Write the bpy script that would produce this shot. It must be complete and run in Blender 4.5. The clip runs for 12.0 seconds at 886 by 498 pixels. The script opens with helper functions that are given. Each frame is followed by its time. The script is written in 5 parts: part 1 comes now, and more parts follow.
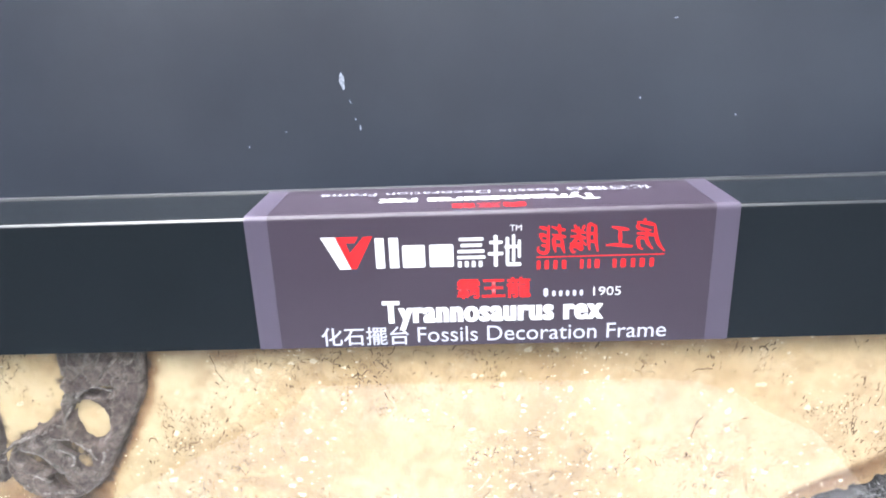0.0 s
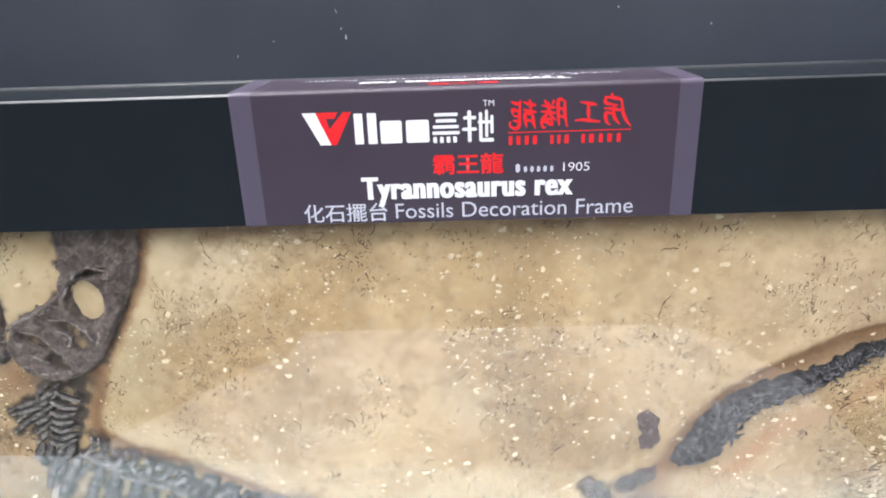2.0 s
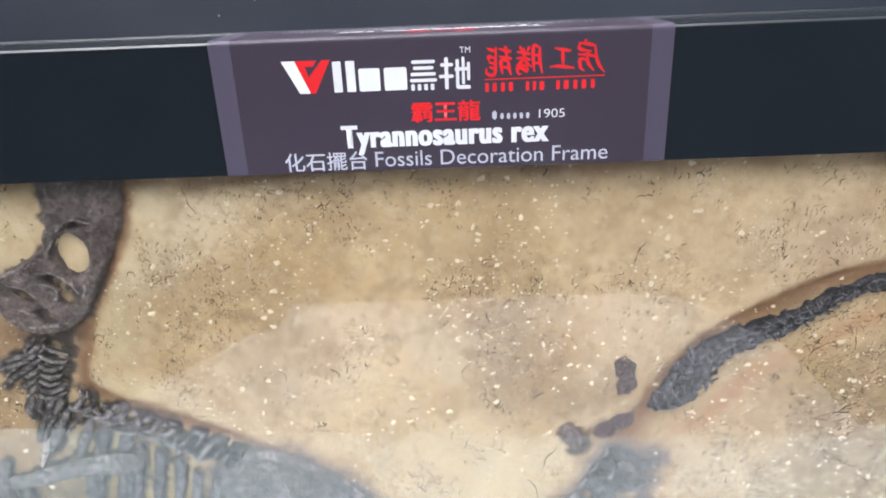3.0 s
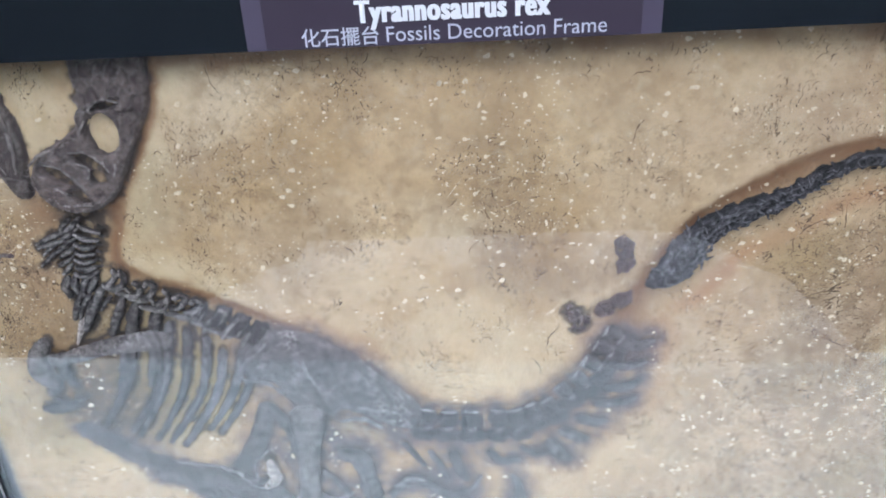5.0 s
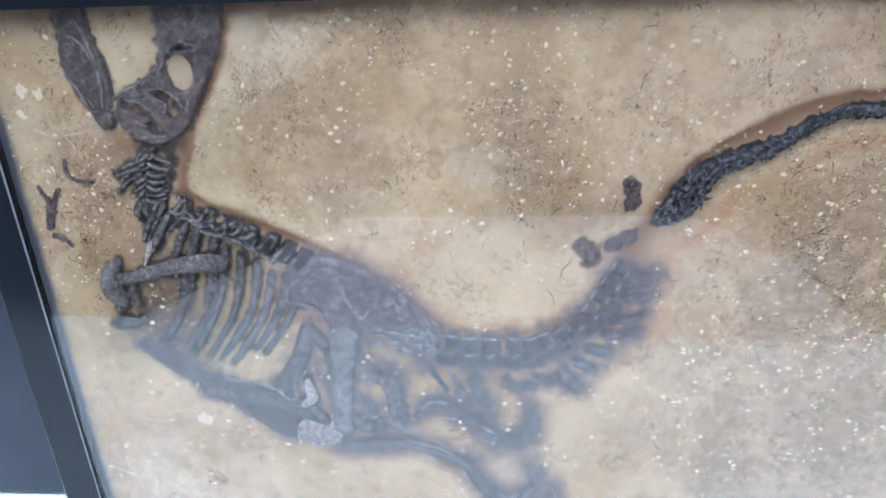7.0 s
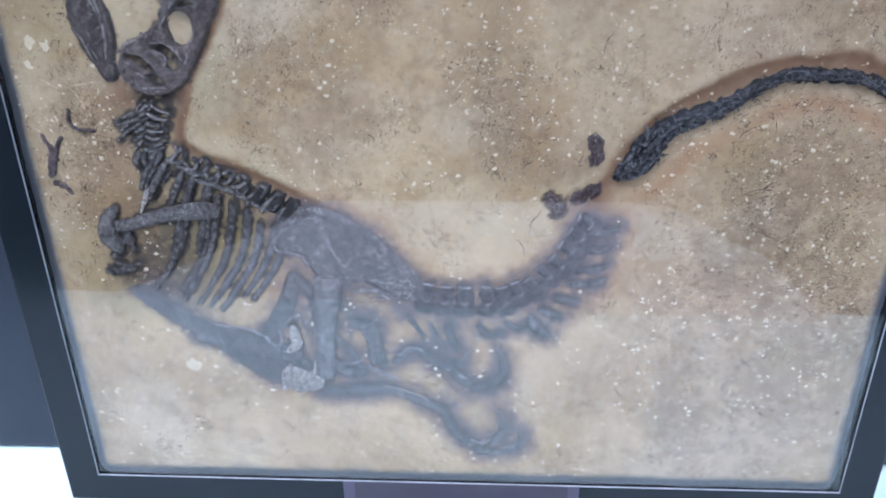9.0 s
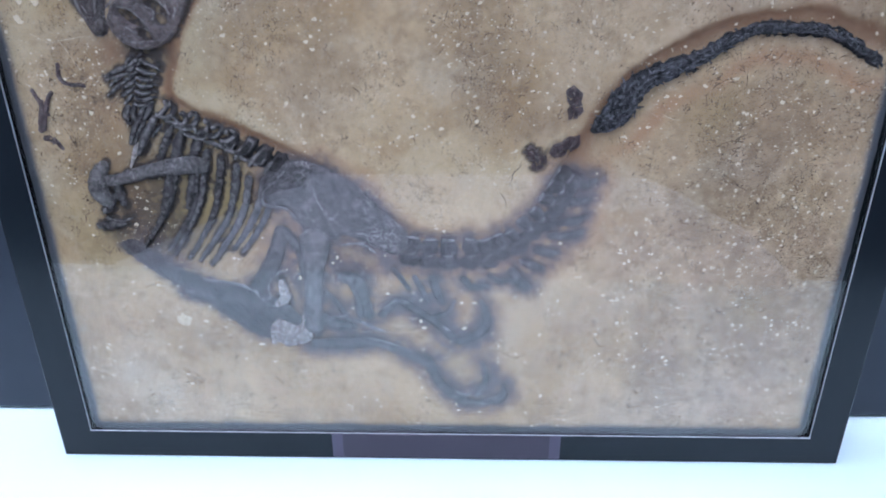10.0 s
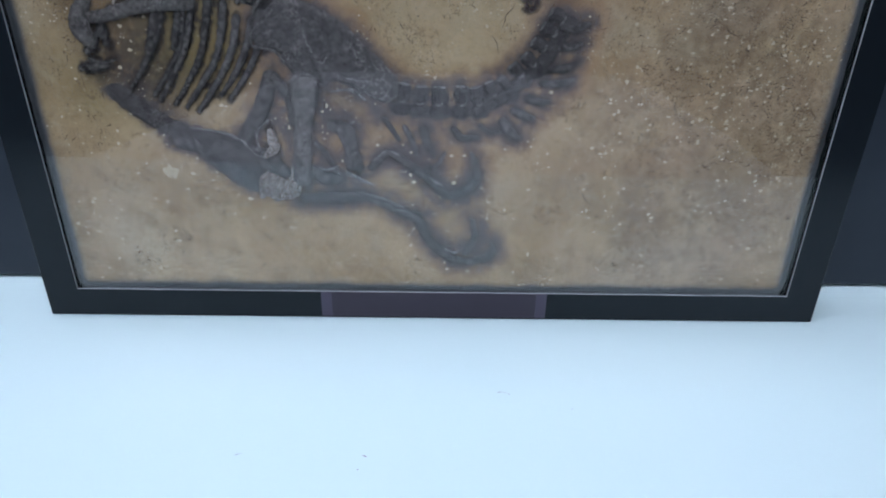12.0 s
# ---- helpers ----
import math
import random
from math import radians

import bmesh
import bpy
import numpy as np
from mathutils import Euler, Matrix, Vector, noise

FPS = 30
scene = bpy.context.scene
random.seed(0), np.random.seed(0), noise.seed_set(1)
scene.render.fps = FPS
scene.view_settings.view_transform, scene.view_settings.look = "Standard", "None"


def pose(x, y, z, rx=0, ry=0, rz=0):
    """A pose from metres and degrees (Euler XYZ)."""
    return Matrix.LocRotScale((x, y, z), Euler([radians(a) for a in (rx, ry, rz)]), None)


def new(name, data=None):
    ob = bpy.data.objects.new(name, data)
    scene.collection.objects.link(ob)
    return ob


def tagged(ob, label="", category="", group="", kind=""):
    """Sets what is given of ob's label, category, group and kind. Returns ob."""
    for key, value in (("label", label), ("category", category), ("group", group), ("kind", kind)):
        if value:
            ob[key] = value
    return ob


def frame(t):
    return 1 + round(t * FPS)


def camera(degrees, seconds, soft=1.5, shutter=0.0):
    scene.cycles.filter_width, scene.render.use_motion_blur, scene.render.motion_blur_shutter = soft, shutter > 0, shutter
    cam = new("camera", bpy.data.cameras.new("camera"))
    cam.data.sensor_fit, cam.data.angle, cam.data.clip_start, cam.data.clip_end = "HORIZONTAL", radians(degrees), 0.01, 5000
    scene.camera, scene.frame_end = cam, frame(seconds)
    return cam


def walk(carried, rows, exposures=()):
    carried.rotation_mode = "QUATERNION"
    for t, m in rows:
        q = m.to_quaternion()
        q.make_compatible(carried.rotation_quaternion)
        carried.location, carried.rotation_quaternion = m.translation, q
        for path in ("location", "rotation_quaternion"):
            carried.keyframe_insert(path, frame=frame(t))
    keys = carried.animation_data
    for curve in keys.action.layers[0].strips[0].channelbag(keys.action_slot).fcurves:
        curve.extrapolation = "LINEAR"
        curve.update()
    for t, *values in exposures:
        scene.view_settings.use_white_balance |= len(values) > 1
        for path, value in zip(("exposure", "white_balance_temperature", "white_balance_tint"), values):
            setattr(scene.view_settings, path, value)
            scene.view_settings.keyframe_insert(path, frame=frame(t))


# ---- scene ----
cam = camera(66.32, 12.0, soft=1.8)
# seconds, eye (metres; table top is z = 0, the front of the picture box is y = 0), yaw, pitch, roll
ROWS = [
    (0, -0.0068, -0.1613, 0.3490, 1.78, -18.96, -2.15),
    (0.5, -0.0065, -0.1661, 0.3444, 1.89, -18.91, -1.78),
    (1, -0.0046, -0.1701, 0.3371, 2.12, -19.60, -2.07),
    (1.5, -0.0026, -0.1743, 0.3302, 2.02, -20.32, -2.30),
    (2, -0.0010, -0.1782, 0.3256, 1.84, -20.63, -2.09),
    (2.5, -0.0003, -0.1818, 0.3242, 1.59, -21.11, -2.01),
    (3, 0.0020, -0.1855, 0.3174, 1.07, -22.06, -2.37),
    (3.5, 0.0023, -0.1896, 0.3121, 0.94, -22.59, -2.29),
    (3.7, 0.0036, -0.1907, 0.3092, 1.30, -23.15, -2.68),
    (5.5, 0.0012, -0.2203, 0.2907, 3.01, -24.52, -2.88),
    (6, -0.0010, -0.2325, 0.2884, 3.92, -24.72, -2.86),
    (6.5, 0.0015, -0.2406, 0.2862, 4.13, -23.80, -2.13),
    (7, 0.0022, -0.2482, 0.2796, 4.44, -23.36, -2.02),
    (9, 0.0046, -0.2781, 0.2645, 2.62, -22.59, -0.43),
    (9.5, 0.0053, -0.2866, 0.2575, 1.59, -23.29, -0.22),
    (10, 0.0065, -0.2935, 0.2515, 1.46, -23.34, -0.30),
    (10.5, 0.0092, -0.3001, 0.2423, 1.27, -24.68, -0.41),
    (11, 0.0066, -0.3081, 0.2319, 0.58, -25.66, 0.21),
    (11.5, 0.0018, -0.3103, 0.2230, -0.30, -26.75, 0.88),
    (12, 0.0007, -0.3153, 0.2069, -0.68, -27.40, 1.00),
]
EXPOSURES = [(0.0, 1.0, 6950, 15.5), (1.0, 0.6, 7050, 15.5), (2.0, 0.24, 7050, 16.5), (3.5, 0.08, 6750, 17.5), (5.5, -0.12, 6050, 18.5), (7.0, -0.1, 5750, 19), (9.5, -0.38, 5500, 20), (11.0, -0.94, 5450, 21.5), (12.0, -1.36, 5900, 15)]
walk(cam, [(t, pose(x, y, z, 90 + pitch, 0, yaw) @ pose(0, 0, 0, 0, 0, roll)) for t, x, y, z, yaw, pitch, roll in ROWS], EXPOSURES)

# ---- world: the hall's dim surroundings ----
world = bpy.data.worlds.new("hall")
scene.world = world
world.use_nodes = True
world.node_tree.nodes["Background"].inputs[0].default_value = (0.5, 0.55, 0.62, 1)
world.node_tree.nodes["Background"].inputs[1].default_value = 0.05


# ---- materials ----
def material(name, color, rough=0.5, metal=0.0, second=None, scale=20.0, mix=(0.35, 0.65), bump=0.0, bump_scale=300.0,
             coat=0.0, rough_spread=0.0, spec=0.5):
    """A surface of one colour, mottled towards a second one, with fine relief and uneven gloss."""
    m = bpy.data.materials.new(name)
    m.use_nodes = True
    nt = m.node_tree
    b = nt.nodes["Principled BSDF"]
    b.inputs["Base Color"].default_value = (*color, 1)
    b.inputs["Roughness"].default_value = rough
    b.inputs["Metallic"].default_value = metal
    b.inputs["Coat Weight"].default_value = coat
    b.inputs["Specular IOR Level"].default_value = spec
    co = nt.nodes.new("ShaderNodeTexCoord")
    if second:
        n = nt.nodes.new("ShaderNodeTexNoise")
        n.inputs["Scale"].default_value = scale
        n.inputs["Detail"].default_value = 6
        nt.links.new(co.outputs["Object"], n.inputs["Vector"])
        r = nt.nodes.new("ShaderNodeValToRGB")
        r.color_ramp.elements[0].position, r.color_ramp.elements[1].position = mix
        r.color_ramp.elements[0].color, r.color_ramp.elements[1].color = (*color, 1), (*second, 1)
        nt.links.new(n.outputs["Fac"], r.inputs["Fac"])
        nt.links.new(r.outputs["Color"], b.inputs["Base Color"])
    if rough_spread:
        n = nt.nodes.new("ShaderNodeTexNoise")
        n.inputs["Scale"].default_value = scale * 0.7
        n.inputs["Detail"].default_value = 5
        nt.links.new(co.outputs["Object"], n.inputs["Vector"])
        mr = nt.nodes.new("ShaderNodeMapRange")
        mr.inputs["From Min"].default_value, mr.inputs["From Max"].default_value = 0.3, 0.7
        mr.inputs["To Min"].default_value, mr.inputs["To Max"].default_value = rough - rough_spread, rough + rough_spread
        nt.links.new(n.outputs["Fac"], mr.inputs["Value"])
        nt.links.new(mr.outputs["Result"], b.inputs["Roughness"])
    if bump:
        n = nt.nodes.new("ShaderNodeTexNoise")
        n.inputs["Scale"].default_value = bump_scale
        n.inputs["Detail"].default_value = 4
        nt.links.new(co.outputs["Object"], n.inputs["Vector"])
        bp = nt.nodes.new("ShaderNodeBump")
        bp.inputs["Strength"].default_value = bump
        bp.inputs["Distance"].default_value = 0.0005
        nt.links.new(n.outputs["Fac"], bp.inputs["Height"])
        nt.links.new(bp.outputs["Normal"], b.inputs["Normal"])
    return m


BLACK_CARD = material("black_printed_card", (0.0085, 0.0115, 0.015), 0.2, second=(0.0115, 0.015, 0.0195), scale=9, spec=0.25, bump=0.05, bump_scale=900)
CARD_FOLD = material("burnished_card_fold", (0.011, 0.013, 0.016), 0.36, second=(0.02, 0.023, 0.027), scale=60, spec=1.0, bump=0.05, bump_scale=900)
CARD_CORE = material("white_card_core", (0.4, 0.41, 0.43), 0.8, second=(0.3, 0.31, 0.33), scale=200)
LABEL = material("plum_label_print", (0.041, 0.03, 0.046), 0.38, second=(0.047, 0.035, 0.052), scale=12, spec=0.38, rough_spread=0.05, bump=0.04, bump_scale=900)
STRIPE = material("mauve_label_stripe", (0.073, 0.06, 0.091), 0.38, second=(0.081, 0.067, 0.099), scale=12, spec=0.38)
INK_WHITE = material("white_ink", (0.74, 0.74, 0.76), 0.4)
INK_GREY = material("pale_grey_ink", (0.52, 0.53, 0.6), 0.4)
INK_RED = material("red_ink", (0.75, 0.015, 0.02), 0.4)
TABLE_WHITE = material("white_lacquer", (0.78, 0.92, 0.935), 0.28, second=(0.755, 0.905, 0.925), scale=3)
BOARD_BLACK = material("black_board", (0.0135, 0.018, 0.029), 0.42, second=(0.03, 0.038, 0.053), mix=(0.35, 0.7), scale=8, bump=0.03, bump_scale=160, spec=0.5, rough_spread=0.12)
WALL_PAINT = material("pale_wall_paint", (0.34, 0.36, 0.36), 0.7, second=(0.3, 0.32, 0.32), scale=2, bump=0.1, bump_scale=120)
CEILING_PAINT = material("grey_ceiling_paint", (0.7, 0.72, 0.76), 0.8, second=(0.64, 0.66, 0.7), scale=2)
CARPET = material("grey_carpet", (0.13, 0.14, 0.14), 0.9, second=(0.17, 0.18, 0.18), scale=300)
PALE_STAND_IN = material("pale_grey_stand_in", (0.67, 0.68, 0.7), 0.4, second=(0.63, 0.64, 0.66), scale=6)
LAMP_BODY = material("white_lamp_metal", (0.8, 0.8, 0.8), 0.4)
SMUDGE = material("white_scuff", (0.45, 0.5, 0.62), 0.6, second=(0.15, 0.17, 0.2), scale=900)


def glowing(name, color, strength):
    m = bpy.data.materials.new(name)
    m.use_nodes = True
    b = m.node_tree.nodes["Principled BSDF"]
    b.inputs["Base Color"].default_value = (0.8, 0.8, 0.8, 1)
    b.inputs["Emission Color"].default_value = (*color, 1)
    b.inputs["Emission Strength"].default_value = strength
    return m


DIFFUSER = glowing("lit_diffuser", (0.88, 0.96, 1.04), 14.0)


def window_sheet():
    """Clear plastic sheet."""
    m = bpy.data.materials.new("clear_plastic_sheet")
    m.use_nodes = True
    b = m.node_tree.nodes["Principled BSDF"]
    b.inputs["Base Color"].default_value = (0.97, 0.98, 0.975, 1)
    b.inputs["Roughness"].default_value = 0.0
    b.inputs["IOR"].default_value = 1.5
    b.inputs["Transmission Weight"].default_value = 1.0
    return m


GLASS = window_sheet()


# ---- mesh helpers ----
def box(bm, x0, x1, y0, y1, z0, z1, bevel=0.0, slot=0, segments=2):
    geo = bmesh.ops.create_cube(bm, size=1)
    vs = geo["verts"]
    for v in vs:
        v.co = Vector((x0 if v.co.x < 0 else x1, y0 if v.co.y < 0 else y1, z0 if v.co.z < 0 else z1))
    fs = {f for v in vs for f in v.link_faces}
    for f in fs:
        f.material_index = slot
    if bevel:
        bmesh.ops.bevel(bm, geom=list({e for v in vs for e in v.link_edges}), offset=bevel, segments=segments, affect="EDGES", profile=0.5)
    return bm


def mesh_of(name, bm, mats, smooth=False):
    me = bpy.data.meshes.new(name)
    bm.normal_update()
    bm.to_mesh(me)
    bm.free()
    for m in mats if isinstance(mats, (list, tuple)) else [mats]:
        me.materials.append(m)
    if smooth:
        for p in me.polygons:
            p.use_smooth = True
    return me


def part(name, bm, mats, parent=None, label="", smooth=False):
    ob = new(name, mesh_of(name, bm, mats, smooth))
    if parent:
        ob.parent = parent
    if label:
        tagged(ob, label)
    return ob


def boxed(name, mats, parent, *ext, bevel=0.0, label=""):
    return part(name, box(bmesh.new(), *ext, bevel=bevel), mats, parent, label)

# ---- the hall round the table ----
def slab(name, mats, *ext):
    return tagged(boxed(name, mats, None, *ext), kind="structure")


slab("floor", CARPET, -2.6, 2.6, -3.4, 1.6, -0.92, -0.9)
slab("ceiling", CEILING_PAINT, -2.6, 2.6, -3.4, 1.6, 1.9, 1.95)
slab("wall_north", WALL_PAINT, -2.6, 2.6, 1.6, 1.7, -0.92, 1.95)
slab("wall_south", WALL_PAINT, -2.6, 2.6, -3.5, -3.4, -0.92, 1.95)
slab("wall_west", WALL_PAINT, -2.7, -2.6, -3.5, 1.7, -0.92, 1.95)
slab("wall_east", WALL_PAINT, 2.6, 2.7, -3.5, 1.7, -0.92, 1.95)


def ceiling_light(x, y, w, d):
    e = tagged(new("ceiling_light"), "flat white ceiling light with a lit diffuser, out of view", "ceiling light")
    e.location = (x, y, 1.9)
    bm = bmesh.new()
    for ext in ((-w, w, -d, -d + 0.03, -0.03, 0), (-w, w, d - 0.03, d, -0.03, 0), (-w, -w + 0.03, -d + 0.03, d - 0.03, -0.03, 0), (w - 0.03, w, -d + 0.03, d - 0.03, -0.03, 0)):
        box(bm, *ext)
    part("housing", bm, LAMP_BODY, e)
    boxed("diffuser", DIFFUSER, e, -w + 0.03, w - 0.03, -d + 0.03, d - 0.03, -0.024, -0.008)
    return e


ceiling_light(-0.4, -1.2, 0.85, 0.55)
# added lamp, seen nowhere, to brighten the table top against the upright plaque
ceiling_light(-0.35, 0.02, 0.85, 0.36)
ceiling_light(1.3, -2.8, 0.42, 0.24)

# ---- table, backboard and an unseen pale stand-in across from them ----
table = tagged(new("table"), "white lacquered display table with a few dark scuffs", "table")
bm = bmesh.new()
c0 = [bm.verts.new(p) for p in ((-0.9, -0.274, -0.035), (0.9, -0.202, -0.035), (0.9, 0.5, -0.035), (-0.9, 0.5, -0.035))]
ring = bmesh.ops.extrude_face_region(bm, geom=[bm.faces.new(c0)])
for v in (g for g in ring["geom"] if isinstance(g, bmesh.types.BMVert)):
    v.co.z = 0
bmesh.ops.recalc_face_normals(bm, faces=bm.faces)
bmesh.ops.bevel(bm, geom=bm.edges[:], offset=0.003, segments=2, affect="EDGES", profile=0.5)
part("tabletop", bm, TABLE_WHITE, table)
for x, y in ((-0.82, -0.2), (0.82, -0.14), (0.82, 0.42), (-0.82, 0.42)):
    boxed("leg", TABLE_WHITE, table, x - 0.03, x + 0.03, y - 0.03, y + 0.03, -0.9, -0.035, bevel=0.003)

backboard = tagged(new("backboard"), "matt black display board leaning back on the white table, lightly scuffed", "display board")
backboard.matrix_basis = pose(0, 0.04, 0.0015, -8.4, 0, 0)
boxed("panel", BOARD_BLACK, backboard, -0.75, 0.75, 0, 0.018, 0, 0.55, bevel=0.0015)

# unseen stand-in for someone's pale clothing mirrored in the window
desk = tagged(new("desk"), "unseen pale wedge standing in for a person reflected in the window", "desk")
# outline of its sloped face: across, height
SLOPE = [(-0.304, 0.0005), (-0.268, 0.0135), (-0.224, 0.0295), (-0.193, 0.0405), (-0.166, 0.0505), (-0.14, 0.056), (0.15, 0.056), (0.188, 0.052), (0.22, 0.04), (0.254, 0.018), (0.292, 0.0005)]
bm = bmesh.new()
front = [bm.verts.new((a, -0.226 + 0.06 * a - 1.2 * b, b)) for a, b in SLOPE]
back = [bm.verts.new((a, -0.34, b if a > -0.15 else b - 0.7 * (0.114 + 0.06 * a - 1.2 * b))) for a, b in SLOPE]
bm.faces.new(front)
bm.faces.new(back[::-1])
for k in range(len(SLOPE)):
    n = (k + 1) % len(SLOPE)
    bm.faces.new((front[n], front[k], back[k], back[n]))
bmesh.ops.recalc_face_normals(bm, faces=bm.faces)
part("stand_in_slope", bm, PALE_STAND_IN, desk)
boxed("stand_in_foot", PALE_STAND_IN, desk, -0.18, 0.18, -0.4, -0.34, -0.9, 0.0, bevel=0.004)

# ---- the picture box ----
W2, H, DEPTH = 0.21, 0.303, 0.026
WX, WZ0, WZ1 = 0.1924, 0.0166, 0.2668      # the window's half width, foot and head
picture_box = tagged(new("picture_box"), "black card picture box with clear window, standing on the table", "picture box")

T = 0.0011
bm = bmesh.new()
outer = [bm.verts.new(p) for p in ((-W2, 0, 0), (W2, 0, 0), (W2, 0, H), (-W2, 0, H))]
inner = [bm.verts.new(p) for p in ((-WX, 0, WZ0), (WX, 0, WZ0), (WX, 0, WZ1), (-WX, 0, WZ1))]
fs = [bm.faces.new((outer[i], outer[(i + 1) % 4], inner[(i + 1) % 4], inner[i])) for i in range(4)]
ring = bmesh.ops.extrude_face_region(bm, geom=fs)
for v in (g for g in ring["geom"] if isinstance(g, bmesh.types.BMVert)):
    v.co.y = T
bmesh.ops.recalc_face_normals(bm, faces=bm.faces)
for f in bm.faces:
    c = f.calc_center_median()
    if abs(f.normal.y) < 0.5 and abs(c.x) < WX + 1e-4 and WZ0 - 1e-4 < c.z < WZ1 + 1e-4:
        f.material_index = 1
rim = [e for e in bm.edges if all(abs(v.co.y) < 1e-6 for v in e.verts) and (all(abs(abs(v.co.x) - W2) < 1e-6 for v in e.verts) or all(v.co.z < 1e-6 for v in e.verts) or all(v.co.z > H - 1e-6 for v in e.verts))]
bmesh.ops.bevel(bm, geom=rim, offset=0.00105, segments=4, affect="EDGES", profile=0.5)
for f in bm.faces:
    if f.normal.z > 0.2 and f.normal.y < -0.2:
        f.material_index = 2
part("front_panel", bm, [BLACK_CARD, CARD_CORE, CARD_FOLD], picture_box, "black card front with a white cut edge round the window")
boxed("side_panel", BLACK_CARD, picture_box, -W2, -W2 + 0.0015, T, DEPTH, 0, H)
boxed("side_panel", BLACK_CARD, picture_box, W2 - 0.0015, W2, T, DEPTH, 0, H)
boxed("top_panel", BLACK_CARD, picture_box, -W2 + 0.0015, W2 - 0.0015, T, DEPTH, H - 0.0015, H, bevel=0.0007)
boxed("folded_lip", CARD_FOLD, picture_box, -W2 + 0.0015, W2 - 0.0015, DEPTH, DEPTH + 0.0022, H - 0.004, H + 0.0005, bevel=0.0009, label="burnished black folded lip")
boxed("bottom_panel", BLACK_CARD, picture_box, -W2 + 0.0015, W2 - 0.0015, T, DEPTH, 0, 0.0015)
boxed("back_panel", BLACK_CARD, picture_box, -W2 + 0.0015, W2 - 0.0015, DEPTH - 0.0015, DEPTH, 0.0015, H - 0.0015)
bm = bmesh.new()
for ext in ((-W2 + 0.002, -0.1965, 0.005, 0.012, 0.002, H - 0.002), (0.1975, W2 - 0.002, 0.005, 0.012, 0.002, H - 0.002),
            (-0.1975, 0.1975, 0.005, 0.012, 0.002, 0.0045), (-0.1975, 0.1975, 0.005, 0.012, 0.2965, H - 0.002)):
    box(bm, *ext)
part("spacer", bm, BLACK_CARD, picture_box)
sheet = boxed("window_sheet", GLASS, picture_box, -W2 + 0.003, W2 - 0.003, 0.0013, 0.0021, 0.003, H - 0.003, label="clear plastic window sheet")
sheet.visible_shadow = False


# ---- the cast plaque inside the box (its own sizes are in millimetres) ----
YS = 6.8                                   # depth of the cast's face behind the box front
X0, X1, Z0, Z1 = -195.5, 195.0, 11.0, 296.0
rng = np.random.default_rng(7)


def value_noise(x, z, cell, seed):
    """Smooth noise in -1..1 over the plane, with bumps about one cell wide."""
    g = np.random.default_rng(seed).uniform(-1, 1, (256, 256))
    u, v = x / cell + 300.0, z / cell + 300.0
    i, j = np.floor(u).astype(int), np.floor(v).astype(int)
    a, b = u - i, v - j
    a, b = a * a * (3 - 2 * a), b * b * (3 - 2 * b)
    i, j, i1, j1 = i % 256, j % 256, (i + 1) % 256, (j + 1) % 256
    return (g[i, j] * (1 - a) + g[i1, j] * a) * (1 - b) + (g[i, j1] * (1 - a) + g[i1, j1] * a) * b


def spline(points, n):
    """Catmull-Rom through rows of numbers, n steps a span."""
    p = np.array(points, float)
    p = np.vstack([2 * p[0] - p[1], p, 2 * p[-1] - p[-2]])
    t = (np.arange(n) / n)[:, None]
    out = [0.5 * (2 * b + (c - a) * t + (2 * a - 5 * b + 4 * c - d) * t**2 + (3 * b - a - 3 * c + d) * t**3) for a, b, c, d in zip(p, p[1:], p[2:], p[3:])]
    return np.vstack(out + [p[-2:-1]])


def rounded(outline, times=2):
    p = np.array(outline, float)
    for _ in range(times):
        q = np.roll(p, -1, 0)
        p = np.stack([0.75 * p + 0.25 * q, 0.25 * p + 0.75 * q], 1).reshape(-1, 2)
    return p


def inside_distance(p, x, z):
    """Distance to a closed outline, positive inside."""
    q = np.roll(p, -1, 0)
    e = q - p
    pts = np.stack([x, z], -1)[:, None]
    s = np.clip(((pts - p) * e).sum(-1) / (e * e).sum(-1), 0, 1)
    d = np.sqrt((((p + s[..., None] * e) - pts) ** 2).sum(-1)).min(1)
    cross = ((p[:, 1] > z[:, None]) != (q[:, 1] > z[:, None])) & (x[:, None] < (q[:, 0] - p[:, 0]) * (z[:, None] - p[:, 1]) / (q[:, 1] - p[:, 1] + 1e-12) + p[:, 0])
    return np.where(cross.sum(1) % 2 == 1, d, -d)


